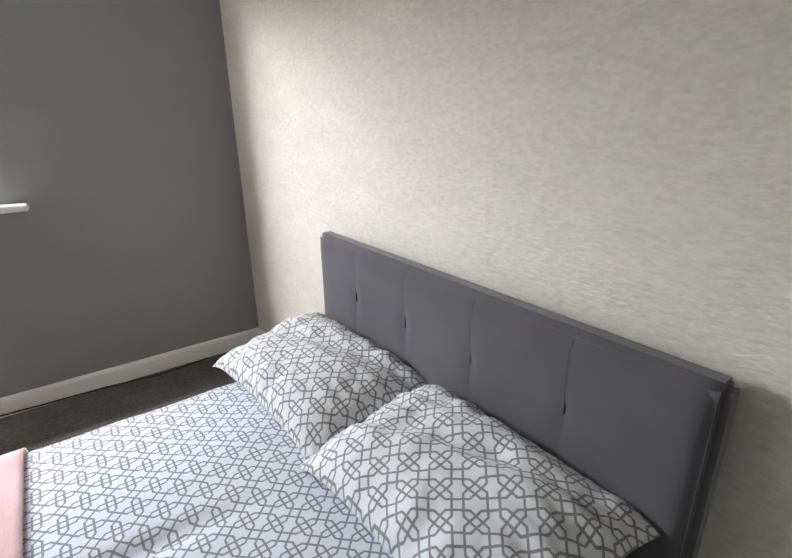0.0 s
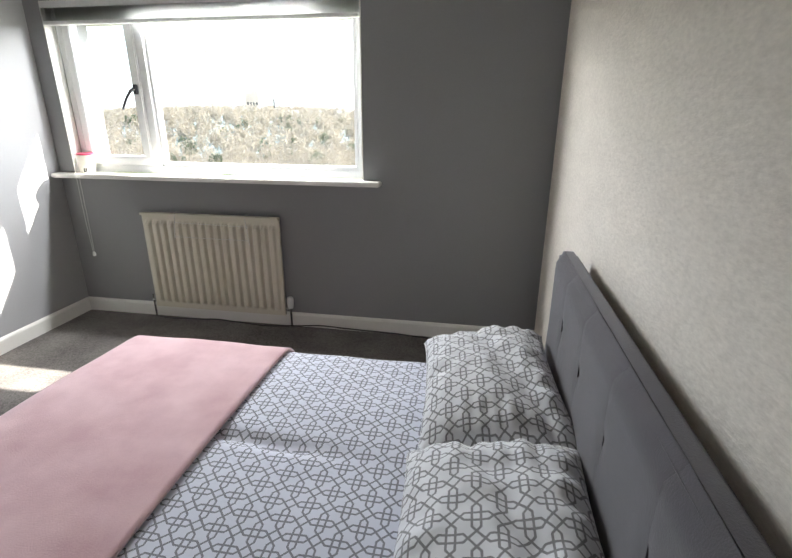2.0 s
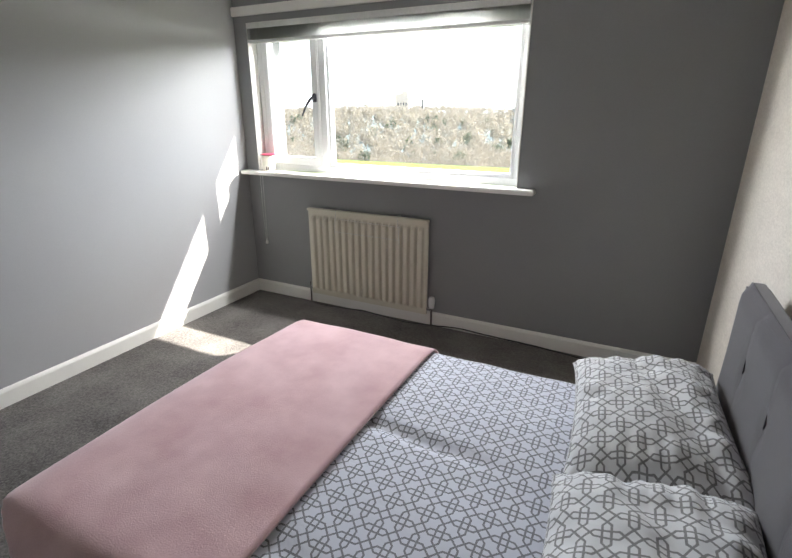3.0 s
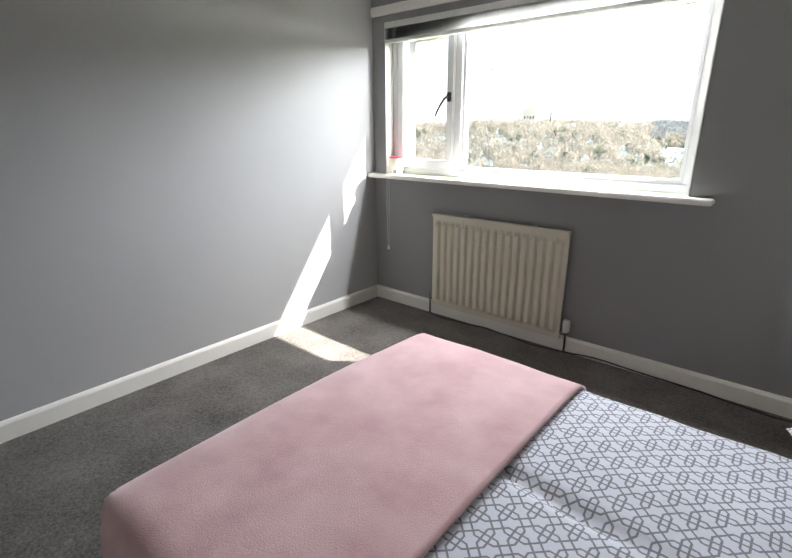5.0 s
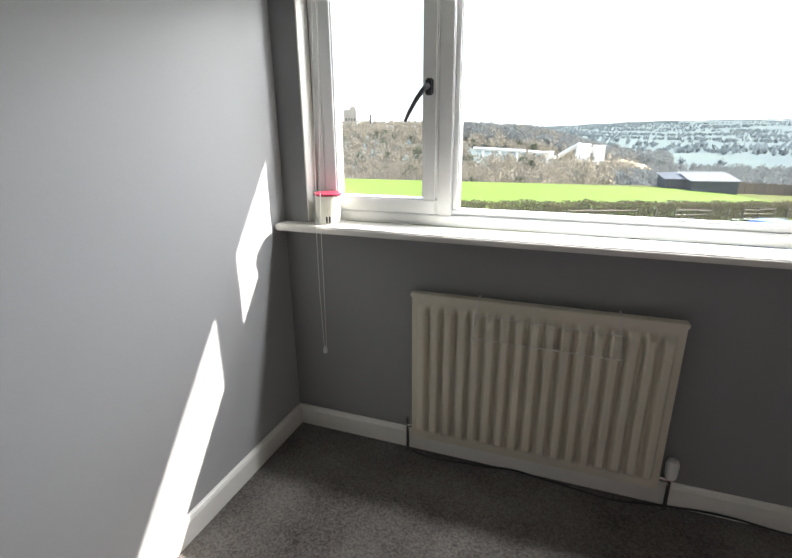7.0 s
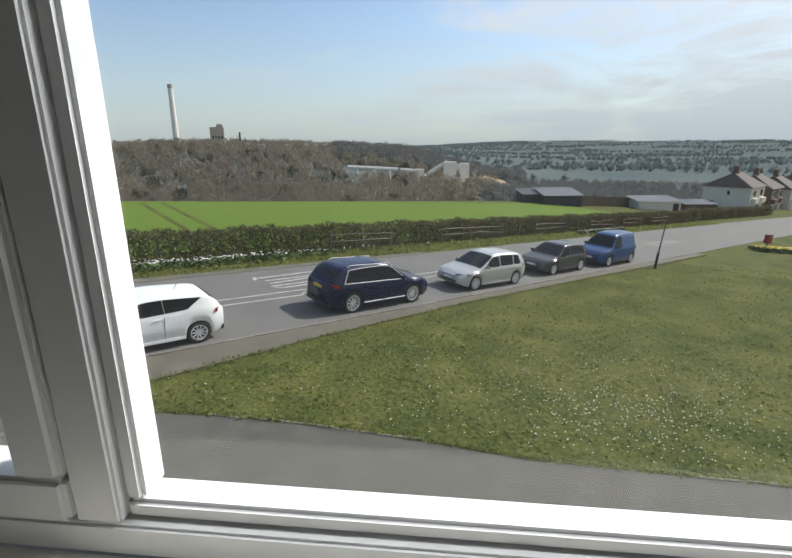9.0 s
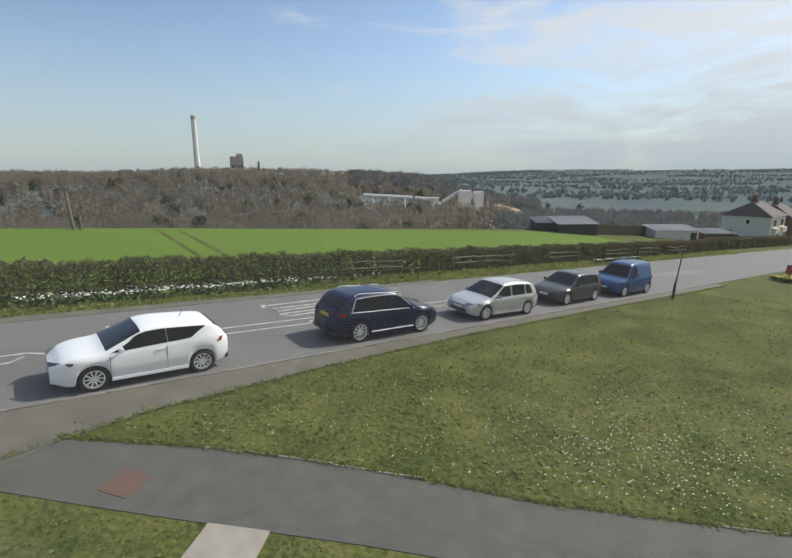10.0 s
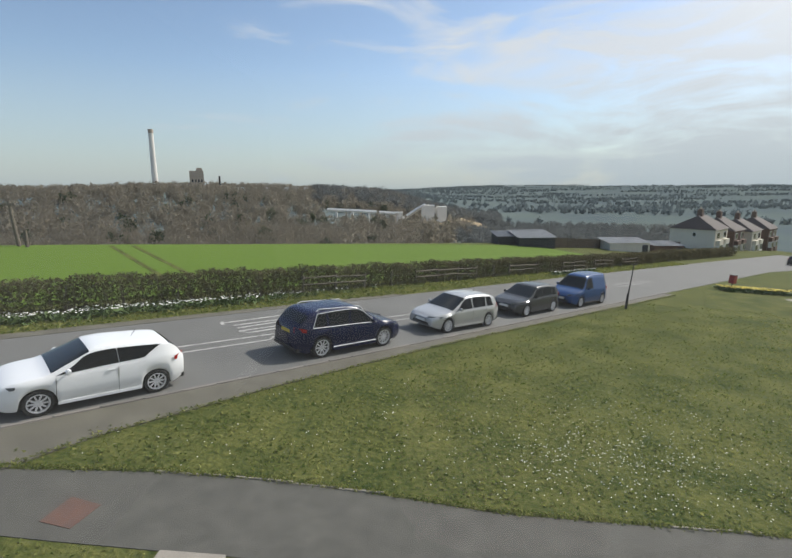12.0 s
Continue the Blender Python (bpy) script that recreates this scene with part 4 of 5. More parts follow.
    # lamps, grille, plates, mirrors, handles, sills
    for sy in (1, -1):
        zl = belt_at(xf - 0.25) - 0.11
        bm = bmesh.new()
        hw = half(xf - 0.2)
        grid_mesh(bm, lambda u, v: (xf + 0.02 - 0.46 * u, sy * (half(xf - 0.46 * u) + 0.012 - 0.30 * (1 - u) ** 1.6), zl + (v - 0.5) * (0.18 - 0.12 * u) + 0.08 * u), lin(0.02, 1, 8), lin(0, 1, 4))
        bmesh.ops.solidify(bm, geom=bm.faces[:], thickness=0.02)
        part("headlight", bm, CLEAR_LENS, car, "clear headlamp")
        bm = bmesh.new()
        zt = spec["lamp"]
        grid_mesh(bm, lambda u, v: (-xf - 0.016 + 0.30 * u, sy * (half(-xf + 0.30 * u) + 0.016 - 0.20 * (1 - u) ** 1.6), zt + (v - 0.5) * (0.17 - 0.06 * u)), lin(0.0, 1, 8), lin(0, 1, 4))
        bmesh.ops.solidify(bm, geom=bm.faces[:], thickness=0.02)
        part("tail_light", bm, RED_LENS, car, "red tail lamp")
        xm = spec["mirror"]
        bm = boxes((xm - 0.05, xm + 0.06, min(sy * (W / 2 + 0.01), sy * (W / 2 + 0.17)), max(sy * (W / 2 + 0.01), sy * (W / 2 + 0.17)), belt_at(xm) + 0.02, belt_at(xm) + 0.15), bevel=0.03)
        tube(bm, [(xm, sy * (W / 2 - 0.08), belt_at(xm) + 0.02), (xm, sy * (W / 2 + 0.05), belt_at(xm) + 0.06)], 0.02, 8)
        part("wing_mirror", bm, paint, car)
        bm = boxes((axr + wr * 1.15, axf - wr * 1.15, sy * W / 2 - 0.022, sy * W / 2 + 0.006, 0.21, 0.29), bevel=0.006)
        part("side_skirt", bm, BLACK_TRIM if spec.get("dark_sill") else paint, car)
        for xh in spec["handles"]:
            part("door_handle", boxes((xh - 0.09, xh + 0.09, sy * (W / 2 - 0.01) - 0.016, sy * (W / 2 - 0.01) + 0.016, belt_at(xh) - 0.13, belt_at(xh) - 0.10), bevel=0.006), paint, car)
        for xd in spec["doors"]:
            part("door_gap", boxes((xd - 0.005, xd + 0.005, sy * (W / 2 - 0.004) - 0.004, sy * (W / 2 - 0.004) + 0.004, 0.32, belt_at(xd) - 0.06)), BLACK_TRIM, car)
        part("fog_light", tube(bmesh.new(), [(xf - 0.20, sy * (W / 2 - 0.20), 0.40), (xf - 0.05, sy * (W / 2 - 0.235), 0.40)], 0.06, 12), BLACK_TRIM, car)
    part("grille", boxes((xf - 0.03, xf + 0.012, -0.48, 0.48, 0.32, 0.46), (xf - 0.03, xf + 0.010, -0.36, 0.36, 0.53, 0.60), bevel=0.008), BLACK_TRIM, car)
    part("front_plate", boxes((xf + 0.008, xf + 0.020, -0.26, 0.26, 0.465, 0.575)), PLATE_WHITE, car, "white number plate")
    part("rear_plate", boxes((-xf - 0.018, -xf - 0.004, -0.26, 0.26, spec["lamp"] - 0.16, spec["lamp"] - 0.05)), PLATE_YELLOW, car, "yellow number plate")
    part("rear_bumper", boxes((-xf - 0.012, -xf + 0.1, -W / 2 + 0.16, W / 2 - 0.16, 0.26, 0.40), bevel=0.02), BLACK_TRIM, car)
    if spec.get("rails"):
        for sy in (1, -1):
            yr = sy * (W / 2 - 0.30)
            part("roof_rail", tube(bmesh.new(), [(-1.5, yr, top_at(-1.5) - 0.02), (-1.35, yr, top_at(-1.35) + 0.05), (0.3, yr, top_at(0.3) + 0.05), (0.5, yr, top_at(0.5) - 0.01)], 0.018, 8), ALLOY, car, "silver roof rail")
    else:
        part("aerial", tube(bmesh.new(), [(spec["aerial"], 0, top_at(spec["aerial"])), (spec["aerial"] - 0.12, 0, top_at(spec["aerial"]) + 0.2)], 0.006, 6), BLACK_TRIM, car)
    return car


HATCH = dict(length=4.05, width=1.74, wheel=0.315, front_axle=1.19, rear_axle=-1.30, hood=0, tail=0, lamp=0.90, mirror=0.62, handles=(-0.25,), doors=(0.85, -0.42), aerial=-0.9,
             belt=[(-2.03, 0.78), (-1.94, 0.98), (-1.6, 1.08), (-0.8, 1.01), (0.75, 0.92), (1.1, 0.92), (1.6, 0.87), (1.9, 0.77), (2.03, 0.60)],
             roof=[(-2.03, 0.79), (-1.97, 0.98), (-1.88, 1.12), (-1.72, 1.30), (-1.52, 1.36), (-0.9, 1.41), (-0.3, 1.44), (0.12, 1.41), (0.98, 0.96), (1.1, 0.93), (1.6, 0.875), (1.9, 0.775), (2.03, 0.605)],
             screen=(0.16, 0.95), rear=(-1.90, -1.63), windows=[(-0.44, 0.86, -0.40, 0.30), (-1.02, -0.455, -1.42, -0.415)])
ESTATE = dict(length=4.25, width=1.75, wheel=0.315, front_axle=1.30, rear_axle=-1.31, hood=0, tail=0, lamp=0.92, mirror=0.72, handles=(-0.02, -0.95), doors=(0.95, -0.2, -1.05), aerial=-1.0,
              belt=[(-2.13, 0.88), (-1.8, 0.95), (-0.8, 0.93), (0.85, 0.89), (1.2, 0.86), (1.7, 0.78), (2.0, 0.70), (2.13, 0.58)],
              roof=[(-2.13, 0.90), (-2.03, 1.02), (-1.74, 1.33), (-1.5, 1.41), (-0.9, 1.45), (-0.3, 1.46), (0.2, 1.42), (1.06, 0.92), (1.2, 0.87), (1.7, 0.785), (2.0, 0.705), (2.13, 0.585)],
              screen=(0.24, 1.05), rear=(-2.0, -1.72), windows=[(-0.16, 0.92, -0.12, 0.42), (-1.05, -0.24, -1.05, -0.20), (-1.60, -1.13, -1.42, -1.13)])
SUV = dict(length=4.44, width=1.82, wheel=0.355, front_axle=1.34, rear_axle=-1.33, hood=0, tail=0, lamp=0.98, mirror=0.68, handles=(-0.08, -0.98), doors=(0.92, -0.22, -1.08), rails=True, dark_sill=False, chrome=True,
           belt=[(-2.22, 0.96), (-1.9, 1.04), (-0.8, 1.01), (0.8, 0.98), (1.2, 0.97), (1.8, 0.90), (2.08, 0.80), (2.22, 0.64)],
           roof=[(-2.22, 0.98), (-2.12, 1.12), (-1.82, 1.46), (-1.6, 1.53), (-0.9, 1.575), (-0.2, 1.59), (0.25, 1.545), (1.05, 1.02), (1.2, 0.98), (1.8, 0.905), (2.08, 0.805), (2.22, 0.645)],
           screen=(0.29, 1.04), rear=(-2.08, -1.80), windows=[(-0.18, 0.92, -0.14, 0.40), (-1.08, -0.26, -1.08, -0.22), (-1.70, -1.16, -1.50, -1.16)])
VAN = dict(length=4.38, width=1.81, wheel=0.32, front_axle=1.34, rear_axle=-1.39, hood=0, tail=0, lamp=0.95, mirror=0.82, handles=(0.05,), doors=(1.0, -0.12), aerial=0.2, dark_sill=True,
           belt=[(-2.19, 1.02), (-1.0, 1.02), (0.9, 1.0), (1.3, 0.97), (1.8, 0.86), (2.06, 0.74), (2.19, 0.60)],
           roof=[(-2.19, 1.66), (-2.12, 1.76), (-1.8, 1.81), (-0.5, 1.82), (0.2, 1.77), (0.5, 1.68), (1.18, 1.05), (1.3, 0.98), (1.8, 0.865), (2.06, 0.745), (2.19, 0.605)],
           screen=(0.54, 1.17), rear=(-2.3, -2.25), windows=[(-0.08, 0.98, -0.04, 0.62)])

WHITE_CAR = car_paint("white_car_paint", (0.78, 0.79, 0.80))
NAVY_CAR = car_paint("navy_car_paint", (0.006, 0.010, 0.042))
SILVER_CAR = car_paint("silver_car_paint", (0.50, 0.50, 0.49), 0.35)
GREY_CAR = car_paint("grey_car_paint", (0.075, 0.077, 0.080), 0.3)
BLUE_VAN = car_paint("blue_van_paint", (0.020, 0.060, 0.17))


def park(front, rear, spec):
    """The pose of a parked car whose wheels on the pavement side touch the road at front and rear."""
    h = math.degrees(math.atan2(front[1] - rear[1], front[0] - rear[0]))
    mx, my = (front[0] + rear[0]) / 2, (front[1] + rear[1]) / 2
    off = spec["width"] / 2 - 0.03
    cx = (spec["front_axle"] + spec["rear_axle"]) / 2
    return on_slope(mx - off * RT - cx * math.cos(radians(h)), my + off * RT - cx * math.sin(radians(h)), 0.02, h)


make_car("car", HATCH, park((-8.71, 12.49), (-7.01, 14.28), HATCH) @ Matrix.Diagonal((0.985, 0.96, 0.95, 1)), WHITE_CAR, "white three-door hatchback parked at the kerb")
make_car("car", SUV, park((-1.62, 19.92), (-3.55, 18.0), SUV), NAVY_CAR, "dark navy sport utility car with silver rails")
make_car("car", ESTATE, park((0.89, 22.49), (2.78, 24.24), ESTATE), SILVER_CAR, "silver five-door hatchback parked at the kerb")
make_car("car", ESTATE, park((5.11, 26.93), (6.82, 28.67), ESTATE), GREY_CAR, "dark grey hatchback parked behind silver car")
make_car("van", VAN, park((8.92, 30.47), (10.86, 32.43), VAN), BLUE_VAN, "blue panel van parked at the kerb")


# ---- hedge, verge and flowers ----
rng = np.random.default_rng(7)


def lift_to_land(rs, ns):
    x, y = (rs - ns) * RT, (rs + ns) * RT
    return x, y, -3.772 - 0.0737 * x - 0.0298 * y


def hedge_run(name, r0, r1, n_mid, tall, count, size, label):
    rs = rng.uniform(r0, r1, count)
    bumps = 0.06 * np.sin(rs * 1.3) + 0.05 * np.sin(rs * 3.7 + 1) + 0.05 * np.sin(rs * 9.1)
    h = rng.beta(1.5, 1.05, count)
    wide = 0.62 * (1 - 0.35 * h) * (1 + 0.2 * np.sin(rs * 2.2))
    ns = n_mid + rng.uniform(-1, 1, count) * wide
    x, y, z = lift_to_land(rs, ns)
    z = z + h * (tall + bumps)
    v, f = flakes(np.stack([x, y, z], 1), rng.uniform(0.5, 1.3, count) * size, rng)
    return soup(name, v, f, HEDGE_TWIG, label, "hedge")


hedge_run("hedge", -22, 66, 24.9, 1.38, 150000, 0.042, "clipped brown green roadside hedge before the field")
hedge_run("hedge", 66, 104, 25.3, 1.5, 16000, 0.085, "taller roadside hedge towards the houses")
# dark stems inside the hedge
stems_v, stems_f = [], []
for i in range(420):
    r0, n0 = rng.uniform(-22, 66), 24.9 + rng.uniform(-0.3, 0.3)
    x, y = rn(r0, n0)
    z = slope(x, y)
    dx, dy, h = rng.normal() * 0.15, rng.normal() * 0.15, rng.uniform(0.7, 1.3)
    k = len(stems_v)
    for a in range(3):
        ca, sa = math.cos(a * 2.1), math.sin(a * 2.1)
        stems_v += [(x + ca * 0.03, y + sa * 0.03, z - 0.05), (x + dx + ca * 0.012, y + dy + sa * 0.012, z + h)]
    stems_f += [(k, k + 2, k + 3, k + 1), (k + 2, k + 4, k + 5, k + 3), (k + 4, k, k + 1, k + 5)]
soup("hedge_stems", stems_v, stems_f, WOOD_POST, "thin dark woody stems within the hedge", "hedge stems")
# worn soil between road and verge
sheet("verge_soil", [rn(-60, 20.9), rn(20, 21.9), rn(20, 22.35), rn(8, 22.3), rn(-60, 21.9)], 0.035, 0.1, PAVING, "bare brown soil strip along the verge", "soil")


def grass(name, x, y, z, size, label, mat=BLADE):
    v, f = flakes(np.stack([x, y, z + size * 0.5], 1), np.full(len(x), 1.0) * size * rng.uniform(0.5, 1.2, len(x)), rng, 1.0)
    return soup(name, v, f, mat, label, "grass")


# lawn tufts, thickest near the footpath
gx, gy = rng.uniform(-9, 22, 170000), rng.uniform(9.6, 34, 170000)
gn, gr = (gy - gx) * RT, (gy + gx) * RT
ok = (gn < 13.8) & (gy > 11.1) & (rng.uniform(0, 1, 170000) < np.clip(14 / gy, 0.2, 1) * (0.55 + 0.45 * np.sin(gx * 1.9 + 1.3 * np.sin(gy * 1.1)) * np.sin(gy * 2.3 + np.sin(gx * 0.7))))
gx, gy = gx[ok], gy[ok]
grass("lawn_tufts", gx, gy, -3.772 - 0.0737 * gx - 0.0298 * gy, 0.032, "short uneven tufts of lawn grass")
gx, gy = rng.uniform(-16, 5, 14000), rng.uniform(6.0, 9.05, 14000)
ok = ~((gx > -4.15) & (gx < -3.0))
gx, gy = gx[ok], gy[ok]
grass("garden_tufts", gx, gy, -3.772 - 0.0737 * gx - 0.0298 * gy, 0.020, "short tufts of front garden grass")
ex = rng.uniform(-8, 9, 5000)
ey = np.interp(ex, [-8, -5.26, -3.14, -1.36, 1.26, 3.1, 5.23, 9], [10.65, 11.0, 11.1, 11.05, 10.82, 10.88, 10.95, 11.02]) + rng.normal(size=5000) * 0.045 + 0.03
grass("path_edge_grass", ex, ey, -3.772 - 0.0737 * ex - 0.0298 * ey + 0.03, 0.022, "ragged grass growing over the path edge")
er = rng.uniform(1, 40, 5000)
en = np.interp(er, [1, 3.6, 8, 15, 40], [12.8, 13.42, 13.86, 14.2, 14.08]) + rng.normal(size=5000) * 0.05
ex, ey, ez = lift_to_land(er, en)
grass("pavement_edge_grass", ex, ey, ez + 0.05, 0.022, "ragged grass growing over the pavement edge")
vr, vn = rng.uniform(-20, 70, 16000), rng.uniform(22.2, 24.6, 16000)
ex, ey, ez = lift_to_land(vr, vn)
grass("verge_grass", ex, ey, ez + 0.02, 0.06, "long rough grass on the roadside verge")


def flowers(name, x, y, z, size, height, mat, label):
    n = len(x)
    c = np.stack([x, y, z + height], 1)
    ang = rng.uniform(0, 6.28, n)
    v = []
    for k in range(5):
        a = ang + k * 1.2566
        v.append(c + np.stack([np.cos(a) * size, np.sin(a) * size, rng.uniform(-0.5, 0.5, n) * size], 1))
    v = np.stack(v, 1).reshape(-1, 3)
    return soup(name, v.tolist(), np.arange(5 * n).reshape(-1, 5).tolist(), mat, label, "flowers")


dx = np.concatenate([rng.normal(3.6, 1.6, 420), rng.uniform(-7, 9, 330), rng.normal(5.5, 2.5, 330)])
dy = np.concatenate([rng.normal(12.9, 0.9, 420), rng.uniform(11.1, 16, 330), rng.normal(15.5, 1.9, 330)])
ok = ((dy - dx) * RT < 13.6) & (dy > 11.15)
dx, dy = dx[ok], dy[ok]
flowers("daisies", dx, dy, -3.772 - 0.0737 * dx - 0.0298 * dy, 0.015, 0.055, PETAL_WHITE, "small white daisies scattered over the lawn")
fr, fn = np.concatenate([rng.normal(6.5, 4.2, 420), rng.uniform(39, 47, 120)]), np.concatenate([rng.normal(23.75, 0.22, 420), rng.normal(23.4, 0.15, 120)])
ex, ey, ez = lift_to_land(fr, fn)
flowers("white_narcissi", ex, ey, ez, 0.045, 0.30, PETAL_WHITE, "white narcissi flowering along the hedge verge")
grass("narcissus_leaves", np.repeat(ex, 8) + rng.normal(size=8 * len(ex)) * 0.1, np.repeat(ey, 8) + rng.normal(size=8 * len(ex)) * 0.1, np.repeat(ez, 8) + 0.08, 0.09, "green narcissus leaves along the verge", STALK)
bx, by2 = rng.uniform(24.6, 34, 700), rng.uniform(0, 1, 700)
by2 = 42.6 + 0.05 * (bx - 25) + by2 * 1.6
flowers("daffodils", bx, by2, -3.772 - 0.0737 * bx - 0.0298 * by2, 0.06, 0.36, PETAL_YELLOW, "bed of yellow daffodils on the lawn")
grass("daffodil_leaves", np.repeat(bx, 5) + rng.normal(size=3500) * 0.1, np.repeat(by2, 5) + rng.normal(size=3500) * 0.1, np.repeat(-3.772 - 0.0737 * bx - 0.0298 * by2, 5) + 0.1, 0.10, "green daffodil leaves in the bed", STALK)

# ---- street furniture ----
post = thing("sign_post", on_slope(11.89, 31.36), "dark metal post with thicker base on grass", "post")
part("pole", tube(bmesh.new(), [(0, 0, -0.1), (0.02, 0, 1.1), (0.08, 0, 2.75)], [0.035, 0.035, 0.03], 10), DARK_METAL, post)
part("base_sleeve", tube(bmesh.new(), [(0, 0, -0.1), (0, 0, 0.9), (0.01, 0, 1.0)], [0.075, 0.07, 0.04], 12), DARK_METAL, post)
part("bracket", boxes((-0.16, 0.28, -0.02, 0.02, 2.66, 2.70)), DARK_METAL, post)
binn = thing("litter_bin", on_slope(25.6, 43.6, 0, 30), "dull red litter bin on a short post", "bin")
part("bin_box", boxes((-0.24, 0.24, -0.2, 0.2, 0.62, 1.28), bevel=0.03), RED_PAINT, binn)
part("bin_hood", boxes((-0.25, 0.25, -0.21, 0.21, 1.282, 1.34), bevel=0.02), BLACK_TRIM, binn)
part("bin_post", tube(bmesh.new(), [(0, 0, -0.05), (0, 0, 0.63)], 0.045, 10), DARK_METAL, binn)
tagged(part("manhole_cover", tube(bmesh.new(), [(28.5, 40.2, slope(28.5, 40.2) - 0.02), (28.5, 40.2, slope(28.5, 40.2) + 0.03)], 0.8, 24), CONCRETE), "round concrete cover set in the grass", "manhole cover")

poles = thing("telegraph_pole", pose(-28.95, 35.53, -2.75), "twin weathered wooden telegraph poles beyond the field", "pole")
for off, h in ((-0.25, 3.3), (0.35, 1.3)):
    part("pole", tube(bmesh.new(), [(off, 0, 0), (off - 0.3 * (h > 2), 0, h)], [0.13, 0.10], 8), WOOD_POST, poles)
part("crossarm", boxes((-1.05, -0.1, -0.06, 0.06, 3.05, 3.2)), WOOD_POST, poles)

# post and rail fence inside the hedge
fence = thing("rail_fence", pose(0, 0, 0), "weathered wooden post and rail fence by hedge", "fence")
p_me = None
for i in range(22):
    r0 = 15 + i * 2.1
    x, y = rn(r0, 24.44)
    if p_me is None:
        p_me = part("post", boxes((-0.05, 0.05, -0.05, 0.05, -0.1, 1.0), bevel=0.01), WOOD_POST, fence)
        o = p_me
    else:
        o = p_me.copy()
        scene.collection.objects.link(o)
    o.matrix_world = on_slope(x, y, 0, 45)
    if i in (0, 1, 4, 5, 6, 9, 10, 13, 14, 16, 17, 19, 20):
        for h in (0.5, 0.85):
            xa, ya = rn(r0, 24.38)
            xb, yb = rn(r0 + 2.1, 24.38)
            part("rail", tube(bmesh.new(), [(xa, ya, slope(xa, ya) + h), (xb, yb, slope(xb, yb) + h + random.uniform(-0.1, 0.05))], 0.045, 5), WOOD_POST, fence)


# ---- sheds, fence and houses down the road ----
def shed(m, w, d, h, rise, wall_mat, label):
    s = thing("shed", m, label, "shed")
    bm = bmesh.new()
    vs = [bm.verts.new(p) for p in ((-w / 2, -d / 2, -0.6), (w / 2, -d / 2, -0.6), (w / 2, d / 2, -0.6), (-w / 2, d / 2, -0.6), (-w / 2, -d / 2, h), (w / 2, -d / 2, h), (w / 2, d / 2, h + rise), (-w / 2, d / 2, h + rise))]
    for q in ((0, 1, 5, 4), (1, 2, 6, 5), (2, 3, 7, 6), (3, 0, 4, 7), (4, 5, 6, 7)):
        bm.faces.new([vs[i] for i in q])
    bmesh.ops.recalc_face_normals(bm, faces=bm.faces)
    part("shed_wall", bm, wall_mat, s)
    bm = bmesh.new()
    grid_mesh(bm, lambda u, v: (u * (w / 2 + 0.25), v * (d / 2 + 0.25), h + 0.05 + rise * (v + 1) / 2 + 0.03 * math.cos(u * 60)), lin(-1, 1, 60), lin(-1, 1, 3))
    bmesh.ops.solidify(bm, geom=bm.faces[:], thickness=0.05)
    part("shed_roof", bm, SHED_ROOF, s)
    part("shed_door", boxes((w / 2 - 1.2, w / 2 - 0.3, -d / 2 - 0.04, -d / 2 - 0.005, -0.3, h - 0.3)), SHED_DARK, s)
    return s


shed(pose(16.2, 76.0, -7.0, 0, 0, 12), 5.6, 4.2, 1.25, 0.8, SHED_DARK, "dark timber shed with grey sheet roof")
shed(pose(12.2, 76.5, -6.9, 0, 0, 12), 3.0, 3.0, 1.2, 0.6, SHED_DARK, "small dark lean-to shed with pale roof")
shed(pose(32.6, 82.5, -8.9, 0, 0, 5), 6.5, 4.0, 1.7, 0.5, HOUSE_RENDER, "low pale outbuilding with flat sheet roof")
shed(pose(41.0, 87.0, -9.6, 0, 0, 5), 5.0, 4.0, 1.5, 0.4, BRICKWORK, "low brick garage beyond the fence")
gf = thing("garden_fence", pose(0, 0, 0), "dark brown timber panel fence along the gardens", "fence")
fp = None
fa, fb = Vector((19.5, 76.5)), Vector((50.0, 98.5))
cnt = 21
for i in range(cnt):
    q = fa + (fb - fa) * (i + 0.5) / cnt
    if fp is None:
        fp = part("fence_panel", boxes((-0.87, 0.87, -0.02, 0.02, -0.4, 1.5), (-0.91, -0.87, -0.05, 0.05, -0.5, 1.6)), FENCE_WOOD, gf)
        o = fp
    else:
        o = fp.copy()
        scene.collection.objects.link(o)
    o.matrix_world = pose(q.x, q.y, slope(q.x, q.y), 0, 0, math.degrees(math.atan2(fb.y - fa.y, fb.x - fa.x)))


